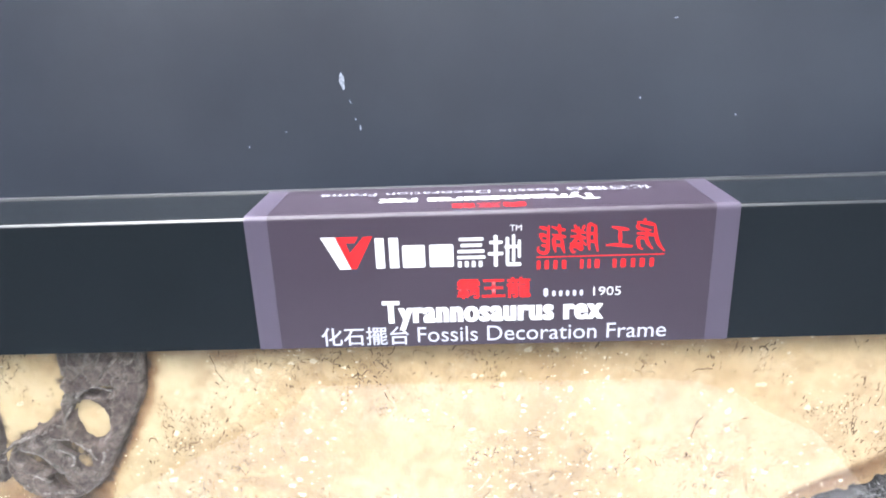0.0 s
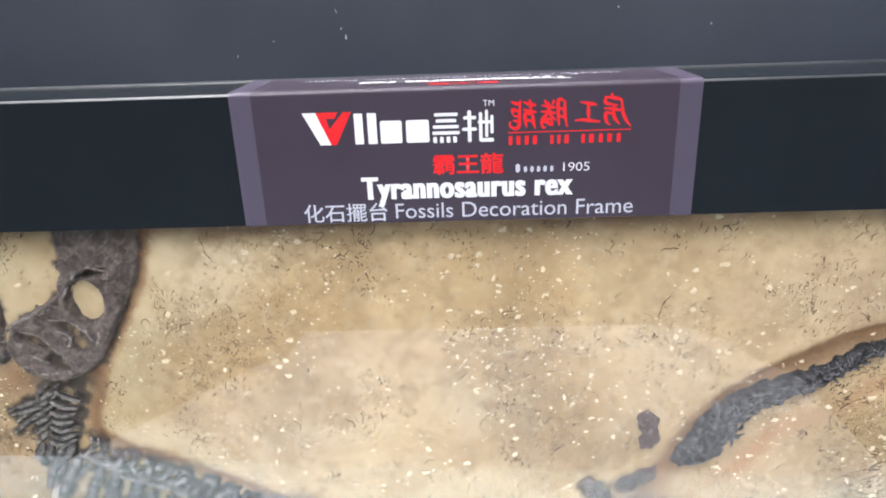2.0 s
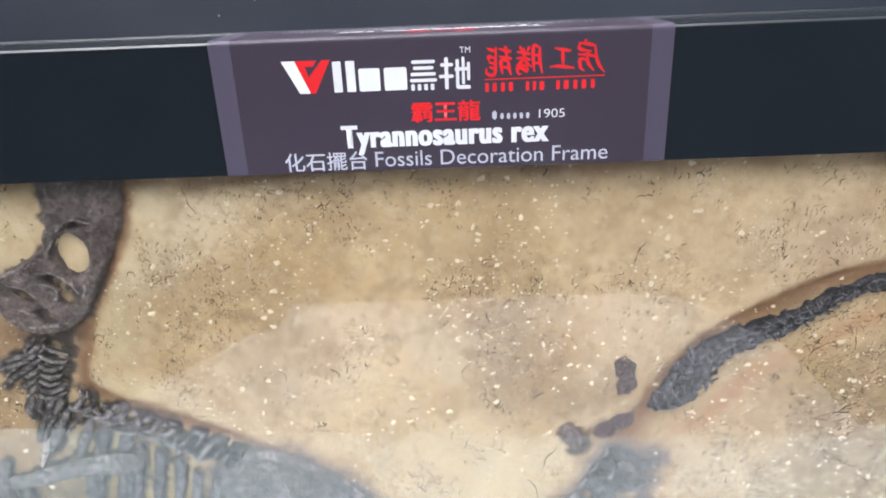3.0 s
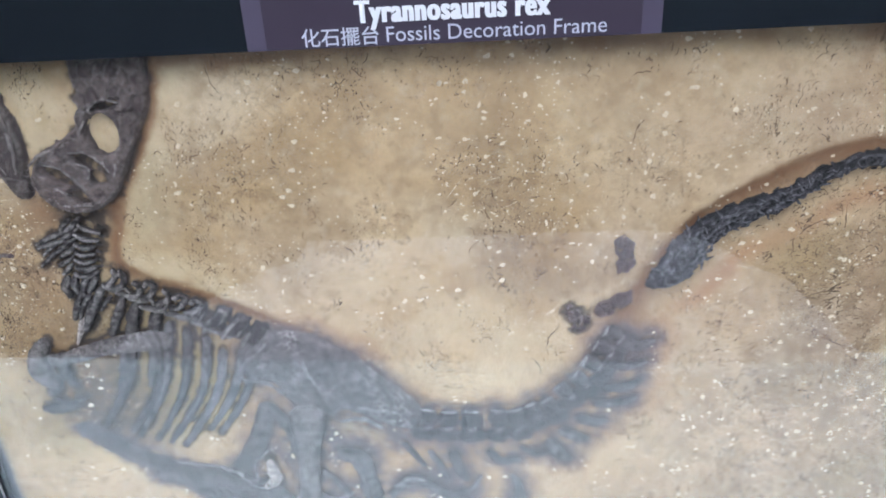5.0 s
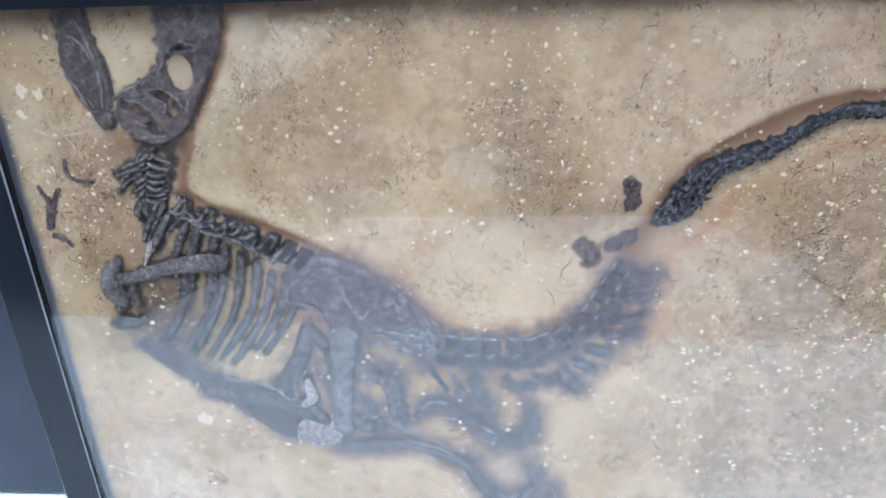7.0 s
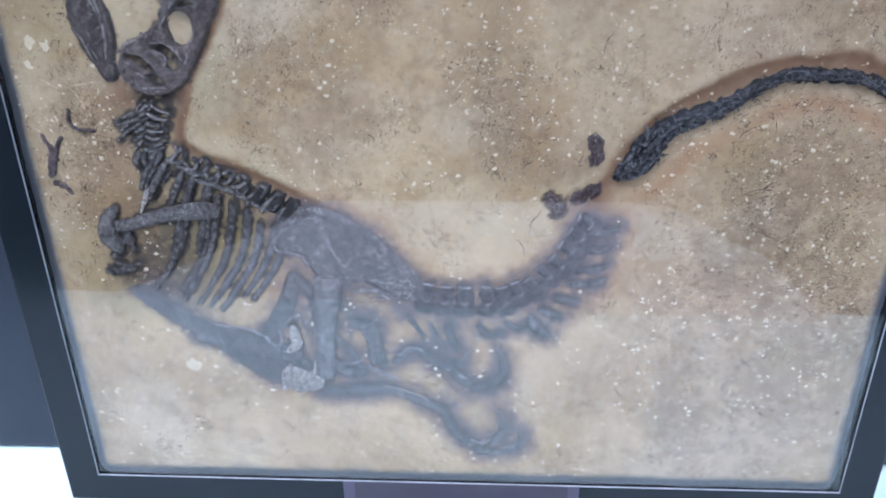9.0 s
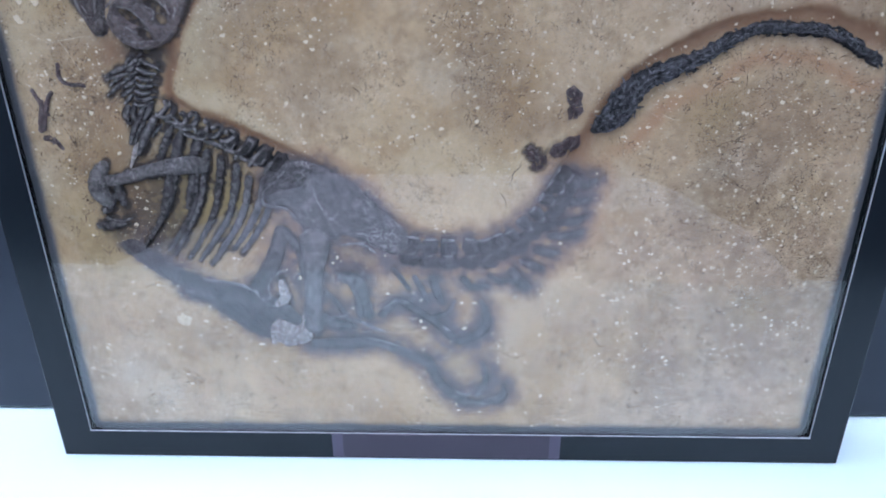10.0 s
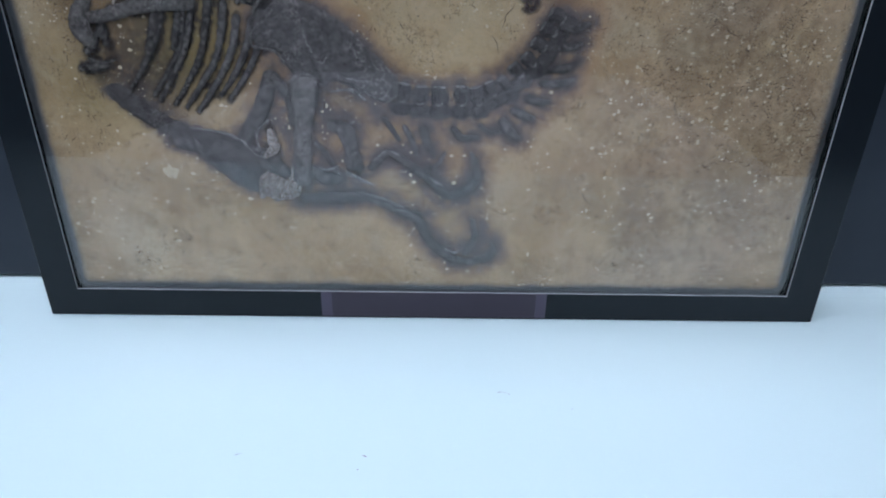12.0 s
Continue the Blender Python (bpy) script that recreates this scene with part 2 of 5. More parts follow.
def bone_material(name, dark, light, worn_lit, scale=160.0, pit=0.5, rub_width=0.05, rub_from=0.5):
    """Painted cast bone: mottled dark paint, rubbed patches, crests paled by dry-brushing and by highlights put into
    the colour.
    """
    m = bpy.data.materials.new(name)
    m.use_nodes = True
    nt = m.node_tree
    b = nt.nodes["Principled BSDF"]
    b.inputs["Roughness"].default_value = 0.62
    co, n1, n2, crest_tone, info = (nt.nodes.new(k) for k in ("ShaderNodeTexCoord", "ShaderNodeTexNoise", "ShaderNodeTexNoise", "ShaderNodeAttribute", "ShaderNodeObjectInfo"))
    crest_tone.attribute_name = "crest"
    n1.inputs["Scale"].default_value, n1.inputs["Detail"].default_value = scale, 5
    n2.inputs["Scale"].default_value, n2.inputs["Detail"].default_value = scale * 9, 4
    for n in (n1, n2):
        nt.links.new(co.outputs["Object"], n.inputs["Vector"])
    r = nt.nodes.new("ShaderNodeValToRGB")
    r.color_ramp.elements[0].position, r.color_ramp.elements[1].position = 0.35, 0.7
    r.color_ramp.elements[0].color, r.color_ramp.elements[1].color = (*dark, 1), (*light, 1)
    nt.links.new(n1.outputs["Fac"], r.inputs["Fac"])
    hue = nt.nodes.new("ShaderNodeHueSaturation")
    mr = nt.nodes.new("ShaderNodeMapRange")
    mr.inputs["To Min"].default_value, mr.inputs["To Max"].default_value = 0.85, 1.15
    nt.links.new(info.outputs["Random"], mr.inputs["Value"])
    nt.links.new(mr.outputs["Result"], hue.inputs["Value"])
    nt.links.new(r.outputs["Color"], hue.inputs["Color"])
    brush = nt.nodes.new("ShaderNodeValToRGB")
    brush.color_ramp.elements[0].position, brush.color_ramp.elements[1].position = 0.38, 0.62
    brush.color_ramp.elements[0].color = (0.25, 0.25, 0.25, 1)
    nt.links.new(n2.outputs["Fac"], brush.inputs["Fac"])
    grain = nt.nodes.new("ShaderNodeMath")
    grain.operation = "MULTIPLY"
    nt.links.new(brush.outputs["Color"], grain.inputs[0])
    nt.links.new(crest_tone.outputs["Fac"], grain.inputs[1])
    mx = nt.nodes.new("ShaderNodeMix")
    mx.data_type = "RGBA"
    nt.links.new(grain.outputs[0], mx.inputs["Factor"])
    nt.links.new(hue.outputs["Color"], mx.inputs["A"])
    mx.inputs["B"].default_value = (*worn_lit, 1)
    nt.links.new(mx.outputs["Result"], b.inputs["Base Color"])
    bp = nt.nodes.new("ShaderNodeBump")
    n3 = nt.nodes.new("ShaderNodeTexNoise")
    n3.inputs["Scale"].default_value, n3.inputs["Detail"].default_value, n3.inputs["Roughness"].default_value = 620, 8, 0.7
    nt.links.new(co.outputs["Object"], n3.inputs["Vector"])
    pits = nt.nodes.new("ShaderNodeValToRGB")
    pits.color_ramp.elements[0].position, pits.color_ramp.elements[1].position = 0.36, 0.6
    pits.color_ramp.elements[0].color = (pit, pit, pit, 1)
    pits.color_ramp.elements[1].color = (1.25, 1.25, 1.25, 1)
    nt.links.new(n3.outputs["Fac"], pits.inputs["Fac"])
    speck = nt.nodes.new("ShaderNodeMix")
    speck.data_type, speck.blend_type = "RGBA", "MULTIPLY"
    speck.inputs["Factor"].default_value = 1.0
    n4, n5 = nt.nodes.new("ShaderNodeTexNoise"), nt.nodes.new("ShaderNodeTexNoise")
    n4.inputs["Scale"].default_value, n4.inputs["Detail"].default_value = 330, 5
    n5.inputs["Scale"].default_value, n5.inputs["Detail"].default_value = 75, 3
    for n in (n4, n5):
        nt.links.new(co.outputs["Object"], n.inputs["Vector"])
    off, size, ridge, patch, rub = (nt.nodes.new(k) for k in ("ShaderNodeMath", "ShaderNodeMath", "ShaderNodeValToRGB", "ShaderNodeValToRGB", "ShaderNodeMath"))
    off.operation, size.operation, rub.operation = "SUBTRACT", "ABSOLUTE", "MULTIPLY"
    off.inputs[1].default_value = 0.5
    nt.links.new(n4.outputs["Fac"], off.inputs[0])
    nt.links.new(off.outputs[0], size.inputs[0])
    nt.links.new(size.outputs[0], ridge.inputs["Fac"])
    ridge.color_ramp.elements[0].position, ridge.color_ramp.elements[1].position = 0.0, rub_width
    ridge.color_ramp.elements[0].color, ridge.color_ramp.elements[1].color = (0.75, 0.75, 0.75, 1), (0, 0, 0, 1)
    nt.links.new(n5.outputs["Fac"], patch.inputs["Fac"])
    patch.color_ramp.elements[0].position, patch.color_ramp.elements[1].position = rub_from, rub_from + 0.14
    nt.links.new(ridge.outputs["Color"], rub.inputs[0])
    nt.links.new(patch.outputs["Color"], rub.inputs[1])
    rubbed = nt.nodes.new("ShaderNodeMix")
    rubbed.data_type = "RGBA"
    nt.links.new(rub.outputs[0], rubbed.inputs["Factor"])
    nt.links.new(mx.outputs["Result"], rubbed.inputs["A"])
    rubbed.inputs["B"].default_value = (*worn_lit, 1)
    nt.links.new(rubbed.outputs["Result"], speck.inputs["A"])
    nt.links.new(pits.outputs["Color"], speck.inputs["B"])
    nt.links.new(speck.outputs["Result"], b.inputs["Base Color"])
    bp.inputs["Strength"].default_value, bp.inputs["Distance"].default_value = 1.0, 0.0016
    nt.links.new(n3.outputs["Fac"], bp.inputs["Height"])
    nt.links.new(bp.outputs["Normal"], b.inputs["Normal"])
    return m


BONE = bone_material("slate_cast_bone", (0.06, 0.052, 0.054), (0.12, 0.105, 0.105), (0.3, 0.28, 0.27), pit=0.65, rub_width=0.03, rub_from=0.58)
DARK_BONE = bone_material("dark_cast_bone", (0.012, 0.009, 0.009), (0.055, 0.043, 0.041), (0.4, 0.36, 0.345), 350, rub_width=0.03, rub_from=0.56)
SKULL_BONE = bone_material("brown_cast_bone", (0.07, 0.048, 0.043), (0.17, 0.128, 0.116), (0.4, 0.36, 0.34), 300, pit=0.6, rub_width=0.025, rub_from=0.58)
TAIL_BONE = bone_material("black_cast_bone", (0.005, 0.005, 0.007), (0.02, 0.019, 0.025), (0.3, 0.29, 0.32), 400, rub_width=0.03, rub_from=0.54)
HIP_BONE = bone_material("pale_rubbed_cast_bone", (0.095, 0.084, 0.086), (0.17, 0.152, 0.15), (0.42, 0.39, 0.37), 300, pit=0.6, rub_width=0.045, rub_from=0.5)
RUBBED_BONE = bone_material("rubbed_cast_bone", (0.13, 0.12, 0.12), (0.27, 0.25, 0.245), (0.42, 0.39, 0.37), 400, pit=0.6)
SKULL_RIDGE = bone_material("rubbed_brown_cast_bone", (0.11, 0.088, 0.083), (0.25, 0.21, 0.195), (0.42, 0.38, 0.36), 400, pit=0.6)
ARM_BONE = bone_material("brown_grey_cast_bone", (0.06, 0.05, 0.048), (0.145, 0.125, 0.118), (0.38, 0.35, 0.33), 500)
CHIP_BONE = bone_material("purple_brown_cast_bone", (0.06, 0.033, 0.034), (0.15, 0.09, 0.09), (0.26, 0.22, 0.21), 300)
CHALK_BONE = bone_material("chalky_cast_bone", (0.26, 0.21, 0.19), (0.48, 0.41, 0.37), (0.66, 0.6, 0.55), 400)
GRIT = material("pale_grit", (0.64, 0.54, 0.38), 0.8, second=(0.77, 0.67, 0.5), scale=60)
CRACK = material("dark_brown_crack", (0.075, 0.044, 0.024), 0.85, second=(0.27, 0.175, 0.098), mix=(0.42, 0.62), scale=140)

plaque = tagged(new("plaque"), "sand-coloured cast plaque with a dark dinosaur skeleton in relief", "fossil plaque")
SAMPLES = []                               # x, z, radius along all bones, for the carved hollow round them


def place(name, verts, faces, mat, label="", crest=None):
    """A mesh from points in millimetres (x, height over the cast's face, z). crest: how far each point is paled,
    rubbing and highlight together.
    """
    me = bpy.data.meshes.new(name)
    v = np.array(verts, float)
    me.from_pydata(np.stack([v[:, 0], YS - v[:, 1], v[:, 2]], 1) * 0.001, [], faces)
    me.materials.append(mat)
    me.polygons.foreach_set("use_smooth", [True] * len(me.polygons))
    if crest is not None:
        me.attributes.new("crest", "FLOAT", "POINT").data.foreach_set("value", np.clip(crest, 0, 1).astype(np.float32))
    me.update()
    ob = new(name, me)
    ob.parent = plaque
    if label:
        tagged(ob, label)
    return ob


def bone(name, path, mat=None, lift=0.1, flat=0.55, rough=0.2, sides=14, label="", stain=True, rub=0.5):
    """A rounded, knobbly bone along a path of (x, z, radius), half sunk in the cast."""
    low = path[-1][1] < 166 and path[-1][0] > -150 and mat in (None, HIP_BONE)
    if low:
        flat, lift, rough = flat * 0.55, lift * 0.35, rough * 0.8
    reach = np.hypot(*np.diff(np.array(path)[:, :2], axis=0).T).max()
    c = spline(path, max(7, min(24, int(reach / 0.7))))
    c[:, 2] = np.maximum(c[:, 2], 0.25)
    # the ends close in a dome
    t0, t1 = c[0, :2] - c[1, :2], c[-1, :2] - c[-2, :2]
    t0, t1 = t0 / (np.hypot(*t0) + 1e-9), t1 / (np.hypot(*t1) + 1e-9)
    cap = lambda p, t: [(*(p[:2] + t * p[2] * k), p[2] * s) for k, s in ((0.45, 0.86), (0.8, 0.55), (0.95, 0.15))]
    c = np.vstack([cap(c[0], t0)[::-1], c, cap(c[-1], t1)])
    if stain:
        SAMPLES.extend((*q, low) for q in c)
    d = np.gradient(c[:, :2], axis=0)
    d /= np.hypot(d[:, 0], d[:, 1])[:, None] + 1e-9
    seed = int(abs(c[0, 0] * 13 + c[0, 1] * 7)) % 997
    verts, n = [], len(c)
    for (x, z, r), (dx, dz) in zip(c, d):
        for k in range(sides):
            a = 2 * math.pi * k / sides
            s, h = math.cos(a) * r, math.sin(a) * r * flat
            verts.append((x - dz * s, h + lift * r, z + dx * s))
    v = np.array(verts)
    rr = np.repeat(c[:, 2], sides)
    for axis in range(3):
        v[:, axis] += rough * np.minimum(rr, 2.4) * (value_noise(v[:, 0] + 3 * v[:, 1], v[:, 2], 2.1, seed + axis) + 0.7 * value_noise(v[:, 0], v[:, 2] + 2 * v[:, 1], 0.9, seed + 5 + axis))
    faces = [(i * sides + k, i * sides + (k + 1) % sides, (i + 1) * sides + (k + 1) % sides, (i + 1) * sides + k) for i in range(n - 1) for k in range(sides)]
    faces += [tuple(range(sides))[::-1], tuple((n - 1) * sides + k for k in range(sides))]
    # paler crests: dry-brushing together with ridge highlights, put into the colour
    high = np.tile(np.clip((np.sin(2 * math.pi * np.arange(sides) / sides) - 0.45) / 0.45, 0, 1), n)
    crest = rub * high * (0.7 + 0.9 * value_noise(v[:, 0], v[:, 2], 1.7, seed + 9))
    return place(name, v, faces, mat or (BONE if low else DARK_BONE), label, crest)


def relief(name, outline, height, mat, holes=(), cell=0.75, soft=2.5, ridge=0.0, way=0.0, lumps=0.35, label="", sink=0.9, grain=0.22, plates=0.0, dish=0.0, turns=2, tilted=1.0, jag=0.45, rub=0.6):
    """A flat bone in low relief from its outline, domed at the rim, with oval holes."""
    p = rounded(outline, turns)
    gx = np.arange(p[:, 0].min() - 2, p[:, 0].max() + 2, cell)
    gz = np.arange(p[:, 1].min() - 2, min(p[:, 1].max() + 2, 290), cell)
    x, z = (a.ravel() for a in np.meshgrid(gx, gz, indexing="ij"))
    d = inside_distance(p, x, z) + jag * value_noise(x, z, 2.2, 3)
    for hx, hz, rx, rz, turn in holes:
        c, s = math.cos(radians(turn)), math.sin(radians(turn))
        u, w = (x - hx) * c + (z - hz) * s, (z - hz) * c - (x - hx) * s
        d = np.minimum(d, (np.sqrt((u / rx) ** 2 + (w / rz) ** 2) - 1) * min(rx, rz) + 0.2 * value_noise(x, z, 1.1, 9))
    up = np.clip(d / soft, -0.6, 1)
    h = height * np.where(up > 0, 1 - (1 - up) ** 2.2, up * sink)
    h += (up > 0) * lumps * np.clip(up, 0, 1) * (value_noise(x, z, 6, 11) + 0.7 * value_noise(x, z, 2.4, 12) + 0.45 * value_noise(x, z, 1.0, 13))
    h += np.clip(up * 1.5, 0, 1) * grain * (value_noise(x, z, 1.5, 14) + value_noise(x, z, 0.8, 15))
    h -= dish * np.clip((d - 0.7) / 0.9, 0, 1)
    # paler edge just inside the outline, rubbing and highlight in one colour
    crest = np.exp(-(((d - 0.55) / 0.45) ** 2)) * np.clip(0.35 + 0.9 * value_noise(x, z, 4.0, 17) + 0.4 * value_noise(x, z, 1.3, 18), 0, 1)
    if plates:
        # broken plates: seeds on a jittered lattice, each plate tilted its own way
        r = np.random.default_rng(int(abs(p[0, 0]) * 10))
        sx, sz = (a.ravel() for a in np.meshgrid(np.arange(gx[0], gx[-1] + plates, plates), np.arange(gz[0], gz[-1] + plates, plates)))
        sx, sz = sx + r.uniform(-0.45, 0.45, len(sx)) * plates, sz + r.uniform(-0.45, 0.45, len(sz)) * plates
        tilt = r.uniform(-1, 1, (3, len(sx)))
        for k in range(0, len(x), 4000):
            part_x, part_z = x[k:k + 4000, None], z[k:k + 4000, None]
            far = np.hypot((part_x - sx) * 1.25, part_z - sz)
            two = np.partition(far, 1, axis=1)[:, :2]
            own = far.argmin(1)
            up_here = np.clip(up[k:k + 4000] * 1.5, 0, 1)
            crest[k:k + 4000] += 0.9 * (up_here > 0.4) * np.exp(-(((two[:, 1] - two[:, 0] - 0.55) / 0.28) ** 2)) * np.clip(tilt[0, own] + 0.35, 0, 1)
            h[k:k + 4000] += up_here * (tilted * 0.22 * tilt[0, own] + tilted * 0.22 * (tilt[1, own] * (part_x[:, 0] - sx[own]) + tilt[2, own] * (part_z[:, 0] - sz[own])) - (0.3 + 0.5 * tilted) * np.exp(-(((two[:, 1] - two[:, 0]) / 0.5) ** 2)))
    if ridge:
        c, s = math.cos(radians(way)), math.sin(radians(way))
        h += np.clip(up, 0, 1) * ridge * value_noise((x * c + z * s) * 4.2, (z * c - x * s), 5.0, 21)
    keep = (d > -1.6).reshape(len(gx), len(gz))
    nz = len(gz)
    faces = [(i * nz + j, i * nz + j + 1, (i + 1) * nz + j + 1, (i + 1) * nz + j) for i in range(len(gx) - 1) for j in range(nz - 1) if keep[i, j] and keep[i + 1, j] and keep[i, j + 1] and keep[i + 1, j + 1]]
    used = sorted({k for f in faces for k in f})
    at = {k: n for n, k in enumerate(used)}
    ins = d > 0
    SAMPLES.extend((a, b, 0.8, mat in (BONE, HIP_BONE)) for a, b in zip(x[ins][::9], z[ins][::9]))
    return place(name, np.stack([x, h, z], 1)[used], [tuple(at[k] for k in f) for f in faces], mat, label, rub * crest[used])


# the skull and lower jaw
relief("lower_jaw", [(-158.2, 277), (-159.0, 260.5), (-160.3, 249.5), (-159.5, 240.1), (-155.0, 231.4), (-151.8, 225.9), (-150.0, 221.4), (-145.9, 222.0), (-144.9, 225.3), (-145.3, 231.2), (-144.0, 236.6), (-144.1, 243.9), (-145.3, 252.2), (-147.5, 258.3), (-148.1, 264.2), (-148.1, 277)],
       1.5, SKULL_BONE, ridge=0.15, way=105, lumps=0.15, grain=0.12, cell=0.42, soft=1.1, plates=6.5, tilted=0.35, jag=0.25, label="brown-grey lower jaw in relief")
for path in ([(-150.5, 262, 0.5), (-148.0, 255, 0.6), (-146.5, 247, 0.6), (-146.2, 238, 0.6), (-147.5, 230, 0.5)], [(-154.5, 257, 0.35), (-151.5, 249.5, 0.4), (-153.8, 242.5, 0.4), (-150.5, 236.5, 0.4), (-148.5, 229.5, 0.35)], [(-158.5, 240.5, 0.4), (-154.0, 236, 0.5), (-151.0, 230.0, 0.4)]):
    bone("jaw_ridge", path, SKULL_RIDGE, lift=1.25 / 0.5, flat=0.8, rough=0.4, stain=False)
relief("skull", [(-119.2, 277), (-121.2, 258.6), (-119.6, 256.0), (-122.6, 254.0), (-120.2, 251.6), (-123.4, 248.6), (-122.6, 245.5), (-126.3, 242.5), (-131.8, 239.5), (-138.1, 236.4), (-141.5, 232.2), (-143.7, 226.8), (-141.5, 221.3), (-137.8, 217.4), (-132.6, 215.3), (-126.9, 215.2), (-120.3, 217.5), (-114.6, 222.6), (-112.0, 227.8), (-108.6, 233.0), (-105.6, 238.2), (-101.8, 244.5), (-98.6, 249.8), (-96.8, 257.0), (-96.3, 264.8), (-97.0, 277)],
       2.3, SKULL_BONE, holes=[(-115, 242.4, 5.2, 6.9, 0), (-112.2, 251.6, 5.0, 1.3, 14), (-119.6, 246.2, 3.2, 0.7, 58), (-132.9, 228.2, 7.0, 2.7, -34), (-122.4, 233, 6.4, 2.5, -28), (-128.5, 221, 4.0, 2.3, -38), (-120.3, 227.7, 3.0, 2.3, -30)],
       cell=0.4, soft=0.8, lumps=0.16, grain=0.15, plates=5.0, tilted=0.5, jag=0.25, label="brown-grey skull in relief with open eye hole")
for path in ([(-142.6, 232.5, 0.39), (-137.9, 236.3, 0.58), (-130.6, 238.7, 0.64), (-123.2, 242.3, 0.58), (-120.1, 246.8, 0.44)],
             [(-138.2, 232.8, 0.34), (-132.2, 231.4, 0.54), (-127, 226.1, 0.58), (-123.2, 220.2, 0.44)],
             [(-128.1, 233.5, 0.39), (-123.1, 231.7, 0.54), (-122.9, 228.2, 0.44), (-127.1, 227.8, 0.49), (-129.2, 230.5, 0.34)],
             [(-128.4, 236.5, 0.34), (-122.1, 236.8, 0.54), (-117.1, 232.8, 0.58), (-114.9, 228, 0.44)],
             [(-141.6, 225, 0.44), (-137.8, 221.4, 0.58), (-132.2, 218.6, 0.64), (-123.4, 218.9, 0.58), (-117.7, 222.4, 0.44)],
             [(-141, 226.3, 0.34), (-135.9, 224.9, 0.49), (-131.4, 222.2, 0.54)],
             [(-118.7, 249.3, 0.34), (-113.1, 253.6, 0.49), (-107.3, 252.2, 0.34)],
             [(-113.8, 235.8, 0.34), (-113.1, 231.5, 0.49), (-115.2, 226.1, 0.49)],
             [(-154.9, 257.5, 0.34), (-149.4, 253.3, 0.54), (-146.9, 247, 0.54), (-145.4, 240.7, 0.39)],
             [(-159.7, 242.7, 0.34), (-155.6, 237.7, 0.54), (-152.9, 230.1, 0.49)]):
    bone("skull_ridge", path, SKULL_RIDGE, lift=2.0 / max(p[2] for p in path), rough=0.6, stain=False, rub=0.7)

# neck: a stack of bars on one side of a zigzag keel, blades drooping on the other, long thin ribs
for path in ([(-132.4, 211.3, 0.78), (-129.5, 209.4, 1.04), (-125.6, 207.7, 0.85)],
             [(-134.1, 207.6, 0.85), (-130.8, 205.4, 1.1), (-126.9, 204.9, 0.85)],
             [(-134.9, 203.8, 0.85), (-131.9, 202.4, 1.07), (-128.8, 202.6, 0.85)],
             [(-135.7, 200.8, 0.85), (-133, 199.3, 1.04), (-129.6, 199.7, 0.85)],
             [(-136.4, 197.7, 0.85), (-133.6, 196.4, 1.04), (-130.1, 197.1, 0.85)],
             [(-136.8, 194.8, 0.85), (-133.9, 193.8, 1.04), (-130.1, 194.7, 0.85)],
             [(-137.8, 192.1, 0.85), (-134.4, 191.1, 1.04), (-130.1, 192.5, 0.78)]):
    bone("neck_vertebra", path, lift=1.0, flat=0.85, rough=0.22, rub=1.0)
for path in ([(-131.3, 213.1, 0.78), (-134.1, 210.6, 1.04), (-137.1, 208.6, 0.78)],
             [(-133.2, 209.4, 0.78), (-135.7, 207.4, 1.04), (-138.9, 205.8, 0.72)],
             [(-134.9, 205.7, 0.78), (-137.4, 203.9, 1.04), (-140.8, 202.3, 0.72)],
             [(-136.1, 202.4, 0.78), (-138.6, 200.6, 1.04), (-141.6, 198.9, 0.72)],
             [(-137.3, 199.1, 0.78), (-139.5, 197.5, 1.04), (-142.6, 195.6, 0.72)],
             [(-138.2, 195.8, 0.78), (-140, 194.1, 0.98), (-142.3, 192.2, 0.72)]):
    bone("neck_blade", path, lift=0.9, flat=0.85, rough=0.22, rub=0.9)
for path in ([(-137.2, 208.3, 0.85), (-142.7, 206.8, 1.1), (-148.8, 203.8, 0.65)],
             [(-138.6, 205.1, 0.78), (-143.8, 204, 0.98), (-148.9, 202.4, 0.59)],
             [(-140.2, 201.8, 0.65), (-144.3, 199.7, 0.85), (-149.3, 195.4, 0.52)],
             [(-134.8, 212.9, 0.78), (-137.4, 210.7, 0.98), (-139.5, 207.4, 0.65)],
             [(-140.3, 204.9, 0.65), (-145.2, 201.8, 0.72), (-147.6, 199.7, 0.45)]):
    bone("neck_rib", path, lift=0.7, flat=0.8, rub=0.8)
for path in ([(-125.2, 210, 0.65), (-123.9, 209.3, 0.52)],
             [(-125.5, 207, 0.65), (-124.2, 206.5, 0.52)],
             [(-127.1, 203.7, 0.65), (-125.8, 203.2, 0.52)],
             [(-128.2, 200.7, 0.65), (-126.9, 200.2, 0.52)],
             [(-128.8, 197.8, 0.65), (-127.7, 197.3, 0.52)],
             [(-128.9, 194.9, 0.65), (-127.8, 194.7, 0.52)]):
    bone("neck_edge", path, lift=0.6, rough=0.3, rub=0.3)

